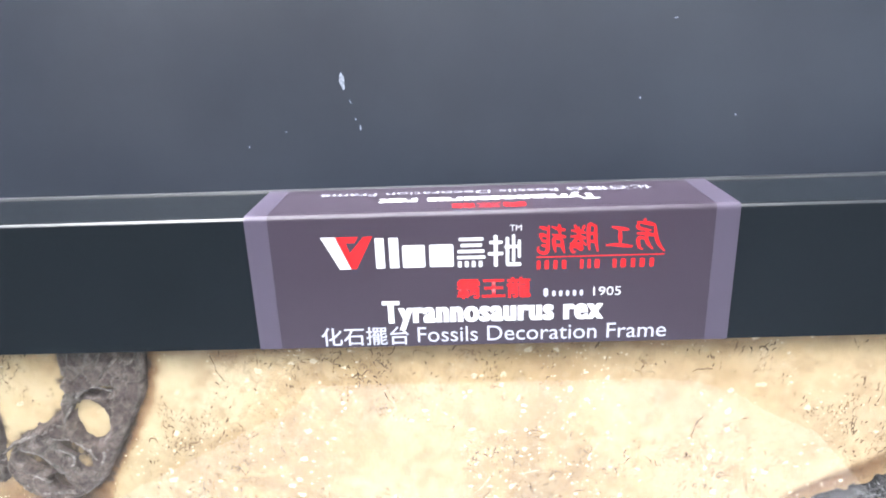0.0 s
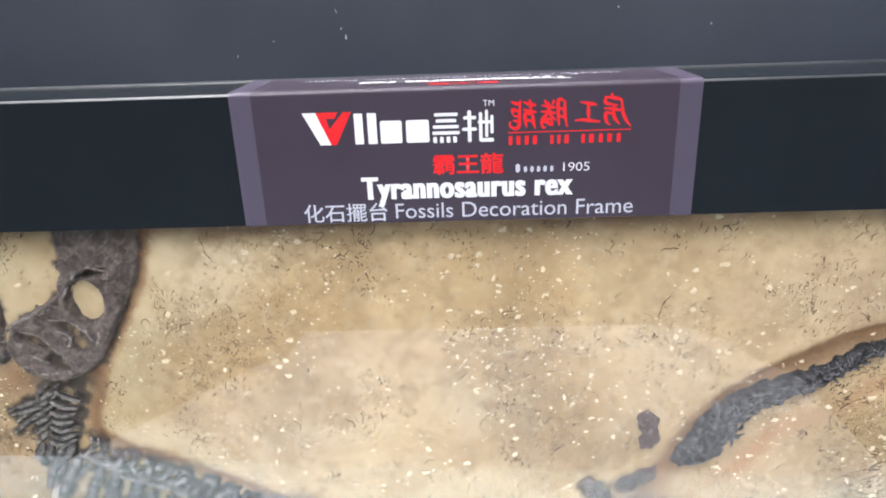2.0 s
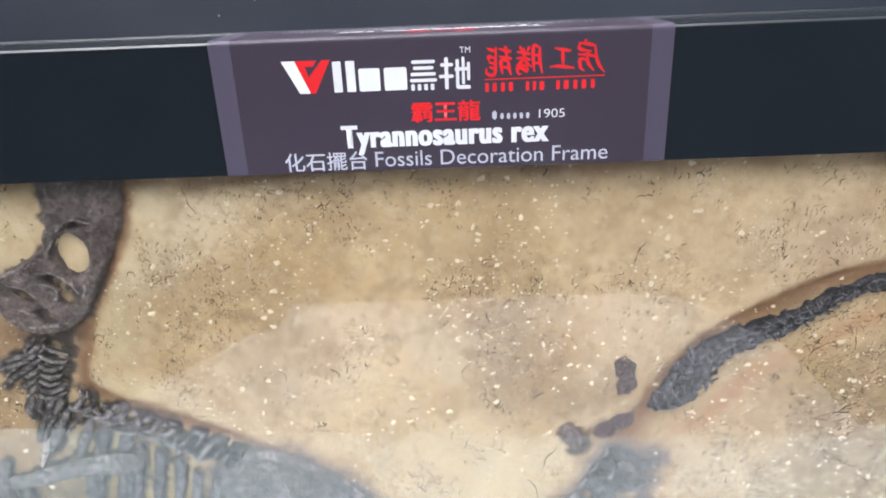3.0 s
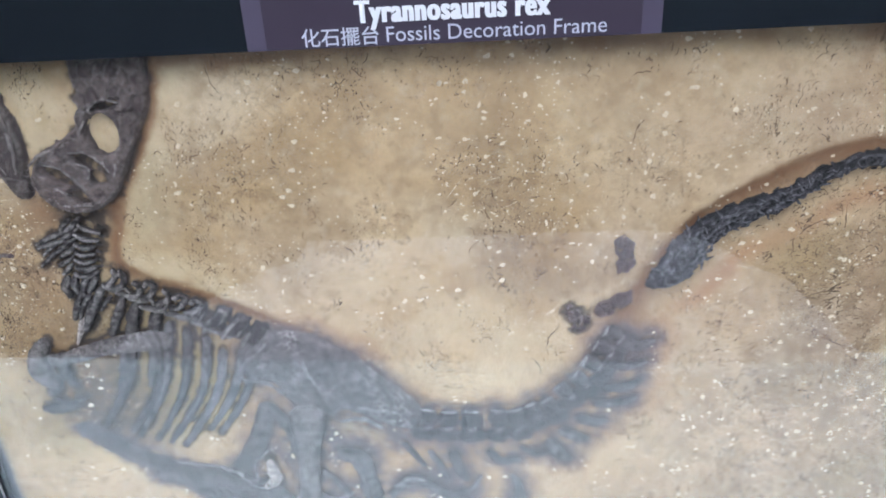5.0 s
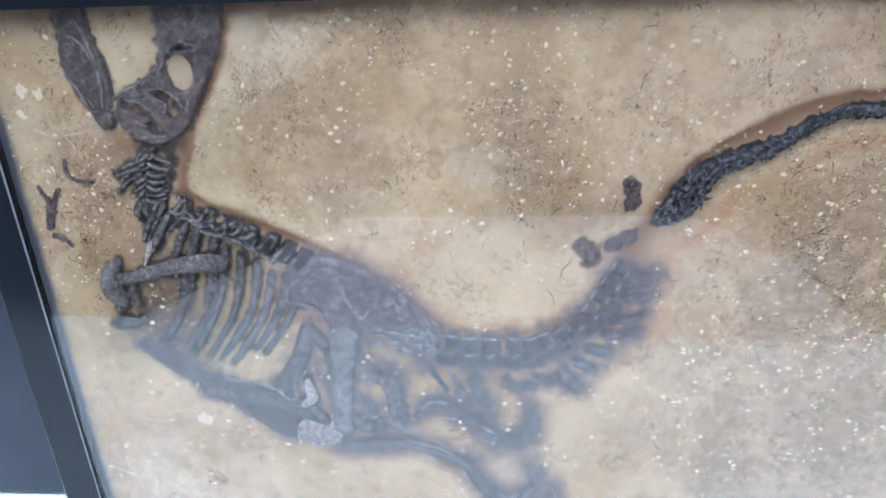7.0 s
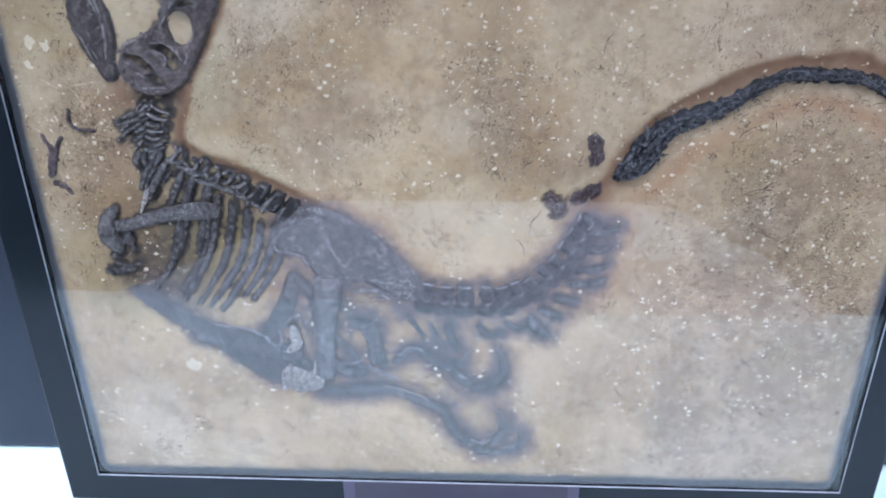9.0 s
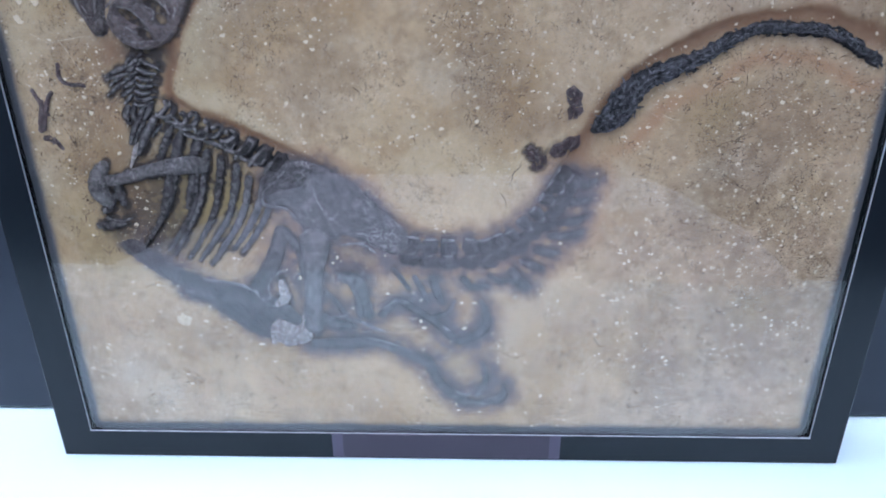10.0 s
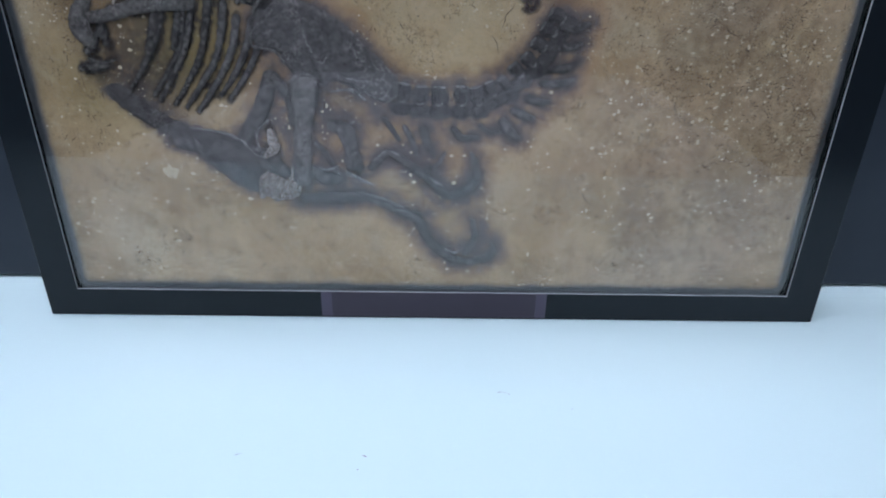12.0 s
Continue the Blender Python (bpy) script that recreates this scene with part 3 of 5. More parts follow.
# shoulder cluster, and the back: hooked spines over wavy bodies, then square spines towards the hip
for path in ([(-141.3, 190.4, 1.3), (-142.8, 187, 1.62), (-142.1, 183.5, 1.17)],
             [(-138, 191.1, 1.1), (-139.4, 187.9, 1.43), (-138.9, 184.5, 0.98)],
             [(-134.3, 190.4, 1.3), (-136.3, 186.9, 1.43), (-137.5, 183.4, 1.1)],
             [(-130.9, 190.8, 1.17), (-132.5, 187.9, 1.37), (-135, 184.9, 0.98)],
             [(-138.2, 183.5, 1.17), (-140.8, 179.2, 1.3), (-143.2, 173.8, 0.85)],
             [(-135.3, 183.4, 0.98), (-138.8, 178.4, 1.04), (-141.2, 173.8, 0.78)],
             [(-130.1, 185.4, 1.37), (-133.5, 180.4, 1.82), (-136.7, 175.3, 1.76), (-140.3, 168.6, 0.98)],
             [(-127.8, 182.4, 0.72), (-130.4, 179.9, 0.78), (-132.7, 176.8, 0.52)]):
    bone("shoulder_splint", path, lift=0.6, flat=0.7, rough=0.25, rub=0.6)
bone("pale_splinter", [(-140.3, 173.3, 1.04), (-142.5, 168.9, 1.1), (-145.6, 162.3, 0.45)], CHALK_BONE, lift=0.5, flat=0.5, label="cream bone splinter")
for path in ([(-127.3, 187.3), (-125, 189.3), (-123.2, 191.2), (-124.1, 192.7)],
             [(-124.7, 185.8), (-122, 187.3), (-120.5, 190.2), (-121.6, 192.2)],
             [(-120.5, 182.8), (-117, 183.3), (-116, 186.2), (-117.4, 187.7)],
             [(-116.4, 181.3), (-112.8, 182.7), (-110.8, 186.2), (-112.4, 187.9), (-114, 186.7)],
             [(-111, 179.2), (-107.5, 180.2), (-105.9, 182.7), (-107.3, 184.2)],
             [(-106.5, 177.2), (-103.1, 177.7), (-100.2, 180.7), (-102.1, 182.4), (-104.5, 181.2)],
             [(-101.6, 175.1), (-98.1, 175.6), (-94.8, 178.6), (-97, 180.4), (-99, 179.1)]):
    bone("spine_hook", [(a, b, 1.15) for a, b in path], lift=1.0, flat=0.85, rough=0.22, rub=0.9)
for x, z in ((-94.5, 169.6), (-88.2, 166.4), (-81.6, 162.8)):
    bone("spine_strut", [(x - 1.6, z - 2.6, 0.8), (x, z, 1.0), (x + 2.0, z + 2.2, 0.7)], ARM_BONE, lift=1.1, flat=0.85, rough=0.25, rub=0.9)
for path in ([(-129, 187.4, 0.78), (-125.7, 185.8, 1.04), (-121.7, 186.3, 0.85), (-120.2, 184.3, 0.72)],
             [(-125, 184.3, 0.72), (-120.9, 183.3, 0.98), (-116.7, 182.3, 0.78)],
             [(-121.1, 181.8, 0.78), (-117.5, 180.8, 0.98), (-113.1, 181.2, 0.85), (-112.5, 178.7, 0.65)],
             [(-117.4, 178.3, 0.85), (-113.3, 177.2, 1.04), (-109.6, 176.2, 0.91), (-107.8, 178.2, 0.65)],
             [(-108.8, 175.2, 0.85), (-104.6, 174.1, 1.04), (-100.1, 172.1, 0.85)],
             [(-99.8, 171, 0.78), (-96.1, 170, 0.98), (-93, 167.9, 0.78)],
             [(-94, 167.4, 0.72), (-89.9, 165.8, 0.91), (-86.8, 164, 0.72)]):
    bone("back_vertebra", path, ARM_BONE, lift=1.3, flat=0.85, rough=0.22, rub=1.0)
for x, z in ((-96.5, 175.6), (-89.6, 172.6), (-83.2, 168.4), (-76.8, 164.8)):
    block = [(-2.0, -4.6), (-2.1, 0.6), (-1.5, 3.4), (1.6, 3.5), (2.2, 0.7), (1.9, -4.4)]
    relief("spine_process", [(x + u + v * 0.6, z + v * 0.95 - u * 0.5) for u, v in block], 1.5, DARK_BONE, cell=0.35, soft=0.6, lumps=0.2, grain=0.2, dish=0.25, turns=0, rub=1.0)

# ribs
for path in ([(-123.2, 182.3, 1.17), (-125.3, 177.8, 1.69), (-128.3, 172.2, 1.62), (-131.1, 166.5, 1.17)],
             [(-118, 180.3, 1.62), (-121.1, 174.2, 2.41), (-123.5, 167.5, 2.27)],
             [(-110.6, 178.7, 1.62), (-113, 173.1, 2.27), (-115.4, 167.5, 2.11)],
             [(-127.6, 160.1, 1.95), (-129, 152.9, 2.27), (-133.3, 141, 1.76)],
             [(-116.9, 160.6, 1.62), (-118.5, 152.9, 1.76), (-121.4, 143.3, 1.49)]):
    bone("rib", path, DARK_BONE, lift=0.35, flat=0.55, rough=0.18, rub=0.45)
for path in ([(-124.9, 159.5, 1.95), (-128.9, 147.9, 2.08), (-136.2, 135.8, 1.76), (-144.7, 123.9, 1.17)],
             [(-115.1, 159.1, 1.62), (-118.1, 145.7, 1.76), (-124.6, 133.6, 1.62), (-134.2, 121.1, 1.17)],
             [(-109, 169.4, 2.27), (-112.1, 156.4, 2.08), (-116.3, 143.5, 1.82), (-123.4, 131.3, 1.62), (-131.8, 118.7, 1.17)],
             [(-102.7, 166.2, 2.27), (-105.4, 153.7, 2.08), (-109.4, 141, 1.82), (-116.1, 129.3, 1.62), (-125, 116.7, 1.17)],
             [(-95.9, 163, 2.08), (-98.7, 151, 2.02), (-103.1, 138.2, 1.76), (-111.1, 126.5, 1.62), (-119.7, 115.3, 1.17)],
             [(-90.9, 157.1, 2.27), (-93.8, 145.4, 2.08), (-99.4, 133.9, 1.82), (-107.2, 122.7, 1.62), (-114.4, 113.5, 1.17)],
             [(-84.6, 155.5, 2.08), (-88.6, 142.7, 1.95), (-95.1, 131.1, 1.76), (-102.5, 121.5, 1.3)],
             [(-81, 149.8, 1.95), (-85.3, 138.4, 1.76), (-91.7, 128.2, 1.62), (-98.3, 119.8, 1.17)]):
    bone("rib", [(a, b, 0.82 * c) for a, b, c in path], DARK_BONE if path[0][0] < -100 else BONE, lift=0.3, flat=0.45, rough=0.2, rub=0.5)

# shoulder and arm
bone("shoulder_bone", [(-157.9, 163.4, 2.6), (-161.3, 158.6, 3.9), (-162.3, 152.1, 4.55), (-159.8, 146.5, 3.58)], ARM_BONE, lift=0.25, rough=0.12, rub=0.5)
bone("upper_arm_bone", [(-156.5, 156.4, 2.6), (-150.7, 157.2, 2.76), (-144, 159.1, 3.09), (-134.8, 161.5, 3.25), (-124.5, 163.3, 3.9), (-116, 164.1, 4.39), (-113.1, 163.8, 4.23)], ARM_BONE, lift=0.45, flat=0.42, rough=0.1, rub=0.35)
for path in ([(-153.4, 154.3, 1.62), (-152.9, 149.9, 2.27), (-151.9, 144.9, 1.62)],
             [(-155.7, 148.8, 1.3), (-158.2, 144.3, 1.95), (-161.6, 140.9, 1.62)],
             [(-165.4, 133.5, 1.95), (-160.5, 134.1, 2.27), (-154.1, 134.7, 1.3)],
             [(-161.3, 137.5, 0.98), (-155.4, 135.8, 0.98), (-149.4, 137.6, 0.65)]):
    bone("forearm_bone", path, DARK_BONE, lift=0.3, rough=0.25, rub=0.5)
for path in ([(-169.1, 209, 0.85), (-169.7, 204.8, 0.91), (-167.4, 200.9, 0.91), (-159.2, 199.9, 0.78)],
             [(-183.2, 197.7, 0.91), (-181.7, 194.5, 0.98), (-180.5, 191.8, 0.85)],
             [(-174.8, 196.6, 0.91), (-177.4, 193.2, 0.98), (-179.6, 187.1, 1.04), (-181.7, 180.2, 0.98)],
             [(-180.2, 192.8, 0.85), (-182, 186.3, 0.98), (-183.5, 179.7, 0.98)],
             [(-182.3, 186.8, 0.72), (-180.2, 187.6, 0.98), (-178.4, 186.8, 0.78)]):
    bone("finger_bone", path, CHIP_BONE, lift=0.4, rough=0.3, stain=False, rub=0.6)
bone("finger_bone", [(-181.8, 176.1, 1.62), (-178.7, 174.6, 1.62), (-175.5, 171.4, 0.98)], CHIP_BONE, lift=0.0, flat=0.3, rough=0.3, stain=False, rub=0.3)

# belly, hip and legs
relief("belly_ribs", [(-157.5, 124.5), (-150.3, 125.5), (-142.8, 119.1), (-133.5, 111.3), (-119.3, 104.2), (-106, 101.5), (-96, 99), (-90, 92), (-86, 82), (-89, 71.5), (-97.9, 75.0), (-112.3, 86.8), (-124, 98.5), (-140.4, 107.5), (-153.8, 118.2)],
       0.9, BONE, soft=5.0, ridge=0.75, way=35, lumps=0.4, label="mass of thin grey belly ribs in relief")
bone("pubis", [(-126, 98, 3.5), (-119.5, 97.5, 5.0), (-108.6, 95.9, 5.4), (-95, 93, 5.0), (-84.5, 87.5, 3.9), (-78.5, 83.8, 3.2)], lift=-0.1, flat=0.5, rough=0.15)
bone("hip_strut", [(-78.7, 130.6, 3.4), (-82.6, 118.7, 4.0), (-89.5, 106.4, 4.0), (-96, 98.5, 3.4)], lift=-0.2, flat=0.5, rough=0.15)
relief("hip_bone", [(-86.3, 154.1), (-80.5, 161.5), (-72.8, 165.4), (-61.1, 164.0), (-49.6, 159.3), (-40.5, 152.2), (-29.2, 140.6), (-18.0, 128.4), (-17.1, 122.7), (-24.0, 118.7), (-34.9, 124.3), (-42.1, 128.3), (-48.9, 130.3), (-54.6, 126.5), (-64.4, 128.8), (-70.6, 136.6), (-76.8, 140.5), (-83.6, 146.0)],
       1.3, HIP_BONE, holes=[(-76.0, 140.0, 5.6, 3.6, -12)], soft=1.6, lumps=0.22, grain=0.16, cell=0.6, label="broad grey hip bone in relief")
for path in ([(-71.1, 164.5, 0.5), (-75.9, 158.7, 0.7), (-84.2, 151.5, 0.6), (-85.0, 145.0, 0.6), (-76.0, 142.7, 0.6), (-70.7, 137.5, 0.4)], [(-61.2, 157.8, 0.4), (-60.4, 148.7, 0.6), (-53.9, 137.5, 0.6), (-48.2, 145.9, 0.4)], [(-45.5, 150.5, 0.4), (-39.3, 145.0, 0.6), (-34.8, 135.7, 0.4)],
             [(-43.5, 130.9, 0.4), (-35, 129.2, 0.8), (-26.9, 128.1, 0.4)], [(-49.9, 124.1, 0.5), (-40.5, 125.1, 0.7), (-34.0, 120.2, 0.5)], [(-70.0, 127.9, 0.5), (-65.4, 131.6, 0.7), (-58.7, 131.0, 0.7), (-56.2, 124.0, 0.5)]):
    bone("hip_ridge", path, RUBBED_BONE, lift=1.1 / max(p[2] for p in path), flat=0.8, rough=0.6, stain=False)
for path in ([(-119.4, 105.3, 0.4), (-105.4, 103.4, 0.6), (-95.2, 99.3, 0.6), (-88.9, 91.9, 0.6), (-78.3, 89.9, 0.4)], [(-86.9, 94.1, 0.4), (-87.5, 103.5, 0.5), (-81.5, 109.8, 0.4)]):
    bone("pubic_ridge", path, RUBBED_BONE, lift=1.4, flat=0.7, rough=0.6, stain=False)
bone("thigh_bone", [(-62.8, 125.1, 7.15), (-63.2, 119.7, 6.5), (-64.4, 110.6, 4.88), (-65.5, 98.2, 4.39), (-66.5, 85.5, 4.88), (-66.6, 80.2, 5.2)], HIP_BONE, lift=0.7, flat=0.5, rough=0.1, rub=0.45)
bone("hip_strut", [(-76.4, 130.7, 2.6), (-70.9, 120.6, 2.4), (-69.3, 108.3, 1.8)], lift=0.2)
bone("pubic_bone", [(-89.9, 95.1, 1.6), (-82.4, 91.4, 2.4), (-75.4, 82.6, 3.0)], lift=0.5)
bone("chalky_stump", [(-81.0, 103.6, 1.9), (-80.1, 95.8, 2.8), (-83.7, 91.4, 1.9)], CHALK_BONE, lift=0.4, label="whitish bone stump")
relief("chalky_lump", [(-89.9, 79.8), (-86.1, 82.4), (-79.6, 80.6), (-75.5, 76), (-72.7, 83.3), (-69.4, 86.5), (-68.8, 76.9), (-70.0, 69.6), (-76.8, 68.5), (-81.1, 66.7), (-86.1, 70.6), (-89.2, 67.2)],
       1.6, CHALK_BONE, soft=1.6, ridge=0.9, way=75, lumps=0.6, label="whitish crumbled bone lump")
for name, path in (("seat_bone", [(-50.4, 107.2, 2.93), (-43.7, 104.8, 3.9), (-40.6, 95.5, 2.6), (-38.8, 86, 2.93)]),
                   ("seat_bone", [(-47.7, 106.3, 1.95), (-44.1, 96.7, 1.62), (-42.7, 85.9, 1.95)]),
                   ("strut_bone", [(-59.2, 98.3, 1.3), (-54.6, 92.7, 1.3), (-49, 82.6, 1.3)]),
                   ("knee_bone", [(-63.4, 85.5, 2.27), (-57, 80.8, 3.25), (-49.2, 79.3, 2.6)]),
                   ("shin_bone", [(-66.9, 68.9, 2.6), (-49.7, 69.3, 2.93), (-35.5, 69.6, 2.27), (-21.5, 63.9, 2.27), (-10.2, 58.7, 2.6)]),
                   ("shin_bone", [(-32.1, 86.1, 1.95), (-23.6, 94, 1.95), (-16.8, 90.3, 2.27), (-7.2, 83.4, 1.95), (-0.2, 77.7, 2.27), (4.5, 72.5, 1.95)]),
                   ("toe_bone", [(-7.2, 85, 1.3), (0.6, 87.4, 1.3), (4.4, 93.8, 0.98)]),
                   ("claw", [(6.8, 70.6, 1.95), (15.7, 74.7, 2.27), (20.5, 80.7, 2.27), (19.7, 89.7, 1.62), (17.4, 94.1, 0.98)]),
                   ("foot_bone", [(-9.6, 59.4, 2.6), (-4.5, 48.1, 2.6), (2.8, 39.5, 2.6), (10.1, 33.2, 1.95)]),
                   ("foot_bone", [(19.7, 56.7, 1.3), (20.8, 47, 1.79), (16.4, 38.1, 1.95)]),
                   ("foot_bone", [(10.1, 34.3, 1.95), (20.3, 32.8, 1.95), (28, 37.3, 1.3)]),
                   ("claw", [(26.2, 33, 1.62), (30.9, 38.1, 1.62), (30.1, 43.8, 0.98)])):
    bone(name, path, lift=0.6, flat=0.7, rough=0.15, rub=0.6)
for path in ([(-49.9, 109.6, 0.4), (-44, 107.8, 0.5), (-40.2, 109.4, 0.4)], [(-30.8, 90.0, 0.4), (-23.8, 95.2, 0.6), (-17.2, 92.4, 0.4)], [(-9.5, 84.8, 0.4), (-3.2, 81.0, 0.5), (3.5, 76.8, 0.4)], [(-40, 72.8, 0.4), (-28, 69.8, 0.6), (-16.5, 64.4, 0.4)], [(-12.8, 60.8, 0.4), (-9.2, 57.6, 0.6), (-7.0, 54, 0.4)],
             [(5, 41.5, 0.5), (10.2, 38.6, 0.8), (14.8, 41.0, 0.5)], [(18.0, 58.4, 0.4), (20.2, 57.2, 0.5)], [(20, 34.8, 0.3), (27.2, 37.6, 0.5)], [(-44.5, 83.5, 0.7), (-38.2, 80.2, 0.9), (-31, 76.4, 0.5)], [(-64, 86.5, 0.4), (-55, 84.5, 0.5), (-48.6, 86.6, 0.4)]):
    bone("leg_ridge", path, RUBBED_BONE, lift=1.9, flat=0.8, rough=0.5, stain=False)

# the grey half of the tail: square bodies with pale caps, a lower row, and sickle-shaped bones below
GREY_TAIL = [(-15.7, 124), (-7.5, 122.9), (1.5, 122.7), (12.5, 122.9), (19.4, 123), (25.8, 126.3), (32.2, 128.4), (37.6, 135.1), (43.3, 140), (47.4, 147), (51.2, 153.8), (54.6, 159.8)]
bone("tail_core", [(x + 0.14 * (z - 116), z - 7 + 0.04 * (x + 16), 3.0) for x, z in GREY_TAIL[4:-1]], lift=-0.1, flat=0.4, rough=0.15, rub=0.2)
for i, (x, z) in enumerate(GREY_TAIL):
    a, b = GREY_TAIL[max(i - 1, 0)], GREY_TAIL[min(i + 1, len(GREY_TAIL) - 1)]
    d = Vector((b[0] - a[0], b[1] - a[1])).normalized()
    w, tall = (2.7, 4.4) if i < 5 else (2.0, 3.6)
    block = [(-w * 0.85, -tall), (-w * 1.05, 0), (-w * 0.9, tall * 0.8), (w * 0.9, tall * 0.8), (w * 1.05, 0), (w * 0.85, -tall)]
    relief("tail_vertebra", [(x + u * d.x - v * d.y, z + u * d.y + v * d.x) for u, v in block], 1.0, BONE, cell=0.4, soft=1.1, lumps=0.25, grain=0.2, turns=1, jag=0.8, rub=0.45)
    drop = tall * 1.75
    low_row = [(-w * 1.3, -2.6), (-w * 1.5, 0.4), (-w * 0.9, 2.4), (w, 2.3), (w * 1.45, 0.2), (w * 1.2, -2.4)]
    relief("vertebra_body", [(x + u * d.x + (drop - v) * d.y, z + u * d.y - (drop - v) * d.x) for u, v in low_row], 0.7, BONE, cell=0.4, soft=1.6, lumps=0.25, grain=0.2, turns=1, jag=0.9, rub=0.25)
    cap = tall * 0.95
    bone("spine_cap", [(x - d.y * cap - d.x * w * 0.9, z + d.x * cap - d.y * w * 0.9, 0.55), (x - d.y * cap * 1.04, z + d.x * cap * 1.04, 0.7), (x - d.y * cap + d.x * w * 0.9, z + d.x * cap + d.y * w * 0.9, 0.55)], RUBBED_BONE, lift=1.4, rough=0.4, stain=False, rub=1.0 if i < 5 else 0.5)
    foot = tall * 0.9
    bone("vertebra_foot", [(x + d.y * foot - d.x * 1.6, z - d.x * foot - d.y * 1.6, 0.45), (x + d.y * foot * 1.15, z - d.x * foot * 1.15, 0.6), (x + d.y * foot + d.x * 1.6, z - d.x * foot + d.y * 1.6, 0.45)], RUBBED_BONE, lift=1.6, rough=0.6, stain=False, rub=0.3)
for path in ([(57.6, 155.8, 1.95), (63.7, 154.8, 2.11), (69, 156.7, 1.3)],
             [(57.3, 146, 1.62), (61.9, 146.3, 1.82), (66.8, 147.7, 1.1)],
             [(53.8, 135.8, 1.62), (60.1, 136.5, 1.95), (65.5, 138.8, 1.1)],
             [(50.3, 129.2, 1.62), (58.1, 129.3, 1.82), (64.4, 131.1, 1.1)],
             [(44.3, 121.9, 1.95), (49.6, 120.5, 1.95), (53.5, 120.5, 1.3)],
             [(37.5, 115.9, 1.95), (42.1, 113.8, 2.15), (46.7, 112.4, 1.43)],
             [(32.5, 110.4, 2.27), (35.9, 105.6, 2.6), (40.1, 102.3, 1.62)],
             [(21.1, 108.4, 0.98), (26.6, 105.1, 1.17), (32.2, 105.5, 0.78)],
             [(8.6, 106.3, 1.62), (12.9, 102.1, 1.95), (19.9, 102.2, 1.1)],
             [(-6, 106.1, 2.27), (-4.4, 99.3, 2.11), (-1.1, 92.5, 1.17)],
             [(-15.2, 106.9, 1.3), (-11.4, 99.8, 1.43), (-9.3, 92.3, 0.78)],
             [(-25.3, 111.3, 1.3), (-21.1, 105.2, 1.43), (-18, 100.3, 0.98)]):
    bone("chevron_bone", path, lift=0.6, flat=0.75, rough=0.15, rub=0.55)

# the black half of the tail: crowded, broken vertebrae thinning to the tip
TAIL = [(66.0, 180.6, 1.6), (71.8, 184.0, 5.2), (77.0, 190.8, 6.6), (82.6, 198.6, 5.2), (89.9, 203.4, 3.9), (98.6, 206.6, 3.4), (109.3, 211.5, 3.1), (119.4, 218.0, 2.6), (131.9, 223.4, 2.2), (145.0, 223.2, 1.9), (157.5, 222.6, 1.9), (166.2, 219.6, 1.8), (176.8, 214.3, 1.7), (186, 208.2, 1.5)]
run = spline(TAIL, 24)
step = np.r_[0, np.cumsum(np.hypot(*np.diff(run[:, :2], axis=0).T))]
side = np.gradient(run[:, :2], axis=0)
side = np.stack([-side[:, 1], side[:, 0]], 1) / np.hypot(side[:, 0], side[:, 1])[:, None]
edge = run[::7, 2:] * rng.uniform(0.78, 1.0, (len(run[::7]), 1))
relief("tail_mass", np.vstack([run[::7, :2] + side[::7] * edge, (run[::7, :2] - side[::7] * edge)[::-1]]), 1.6, TAIL_BONE, cell=0.33, soft=0.7, ridge=0.35, way=125, lumps=0.25, grain=0.2, turns=1, jag=0.9, plates=3.2, tilted=1.0, rub=0.7, label="black crumpled tail bones in relief")
for lane in (-0.6, 0.02, 0.62):
    at = 0.0
    while at < step[-1] - 3:
        # a run of crumpled bone along the tail, drifting across it
        end = min(at + rng.uniform(7, 15), step[-1])
        across, drift = lane + rng.uniform(-0.12, 0.12), rng.uniform(-0.3, 0.3)
        path = []
        for q in np.linspace(at, end, 5):
            x, z, r = (np.interp(q, step, run[:, k]) for k in range(3))
            off = (across + drift * (q - at) / (end - at) + rng.uniform(-0.1, 0.1)) * r
            nx, nz = (np.interp(q, step, side[:, k]) for k in range(2))
            path.append((x + nx * off, z + nz * off, (0.1 + 0.13 * r) * rng.uniform(0.6, 1.3)))
        bone("tail_strand", path, TAIL_BONE, lift=2.6, flat=1.0, rough=0.5, sides=8, stain=False, rub=1.0)
        at = end - rng.uniform(0.5, 2.5)
for k in range(150):
    q = step[-1] * rng.uniform(0, 1) ** 1.3
    x, z, r = (np.interp(q, step, run[:, n]) for n in range(3))
    nx, nz = (np.interp(q, step, side[:, n]) for n in range(2))
    off, lean, size = rng.uniform(-0.95, 0.95) * r, rng.uniform(-1.5, 1.5), rng.uniform(0.25, 0.55) * r + 0.5
    dx, dz = nz * math.cos(lean) + nx * math.sin(lean), -nx * math.cos(lean) + nz * math.sin(lean)
    x, z = x + nx * off, z + nz * off
    bone("tail_splinter", [(x - dx * size, z - dz * size, 0.2), (x + rng.uniform(-0.4, 0.4), z + rng.uniform(-0.4, 0.4), 0.32 + 0.05 * r), (x + dx * size, z + dz * size, 0.2)], TAIL_BONE, lift=4.0, flat=1.0, rough=0.6, sides=6, stain=False, rub=0.9)
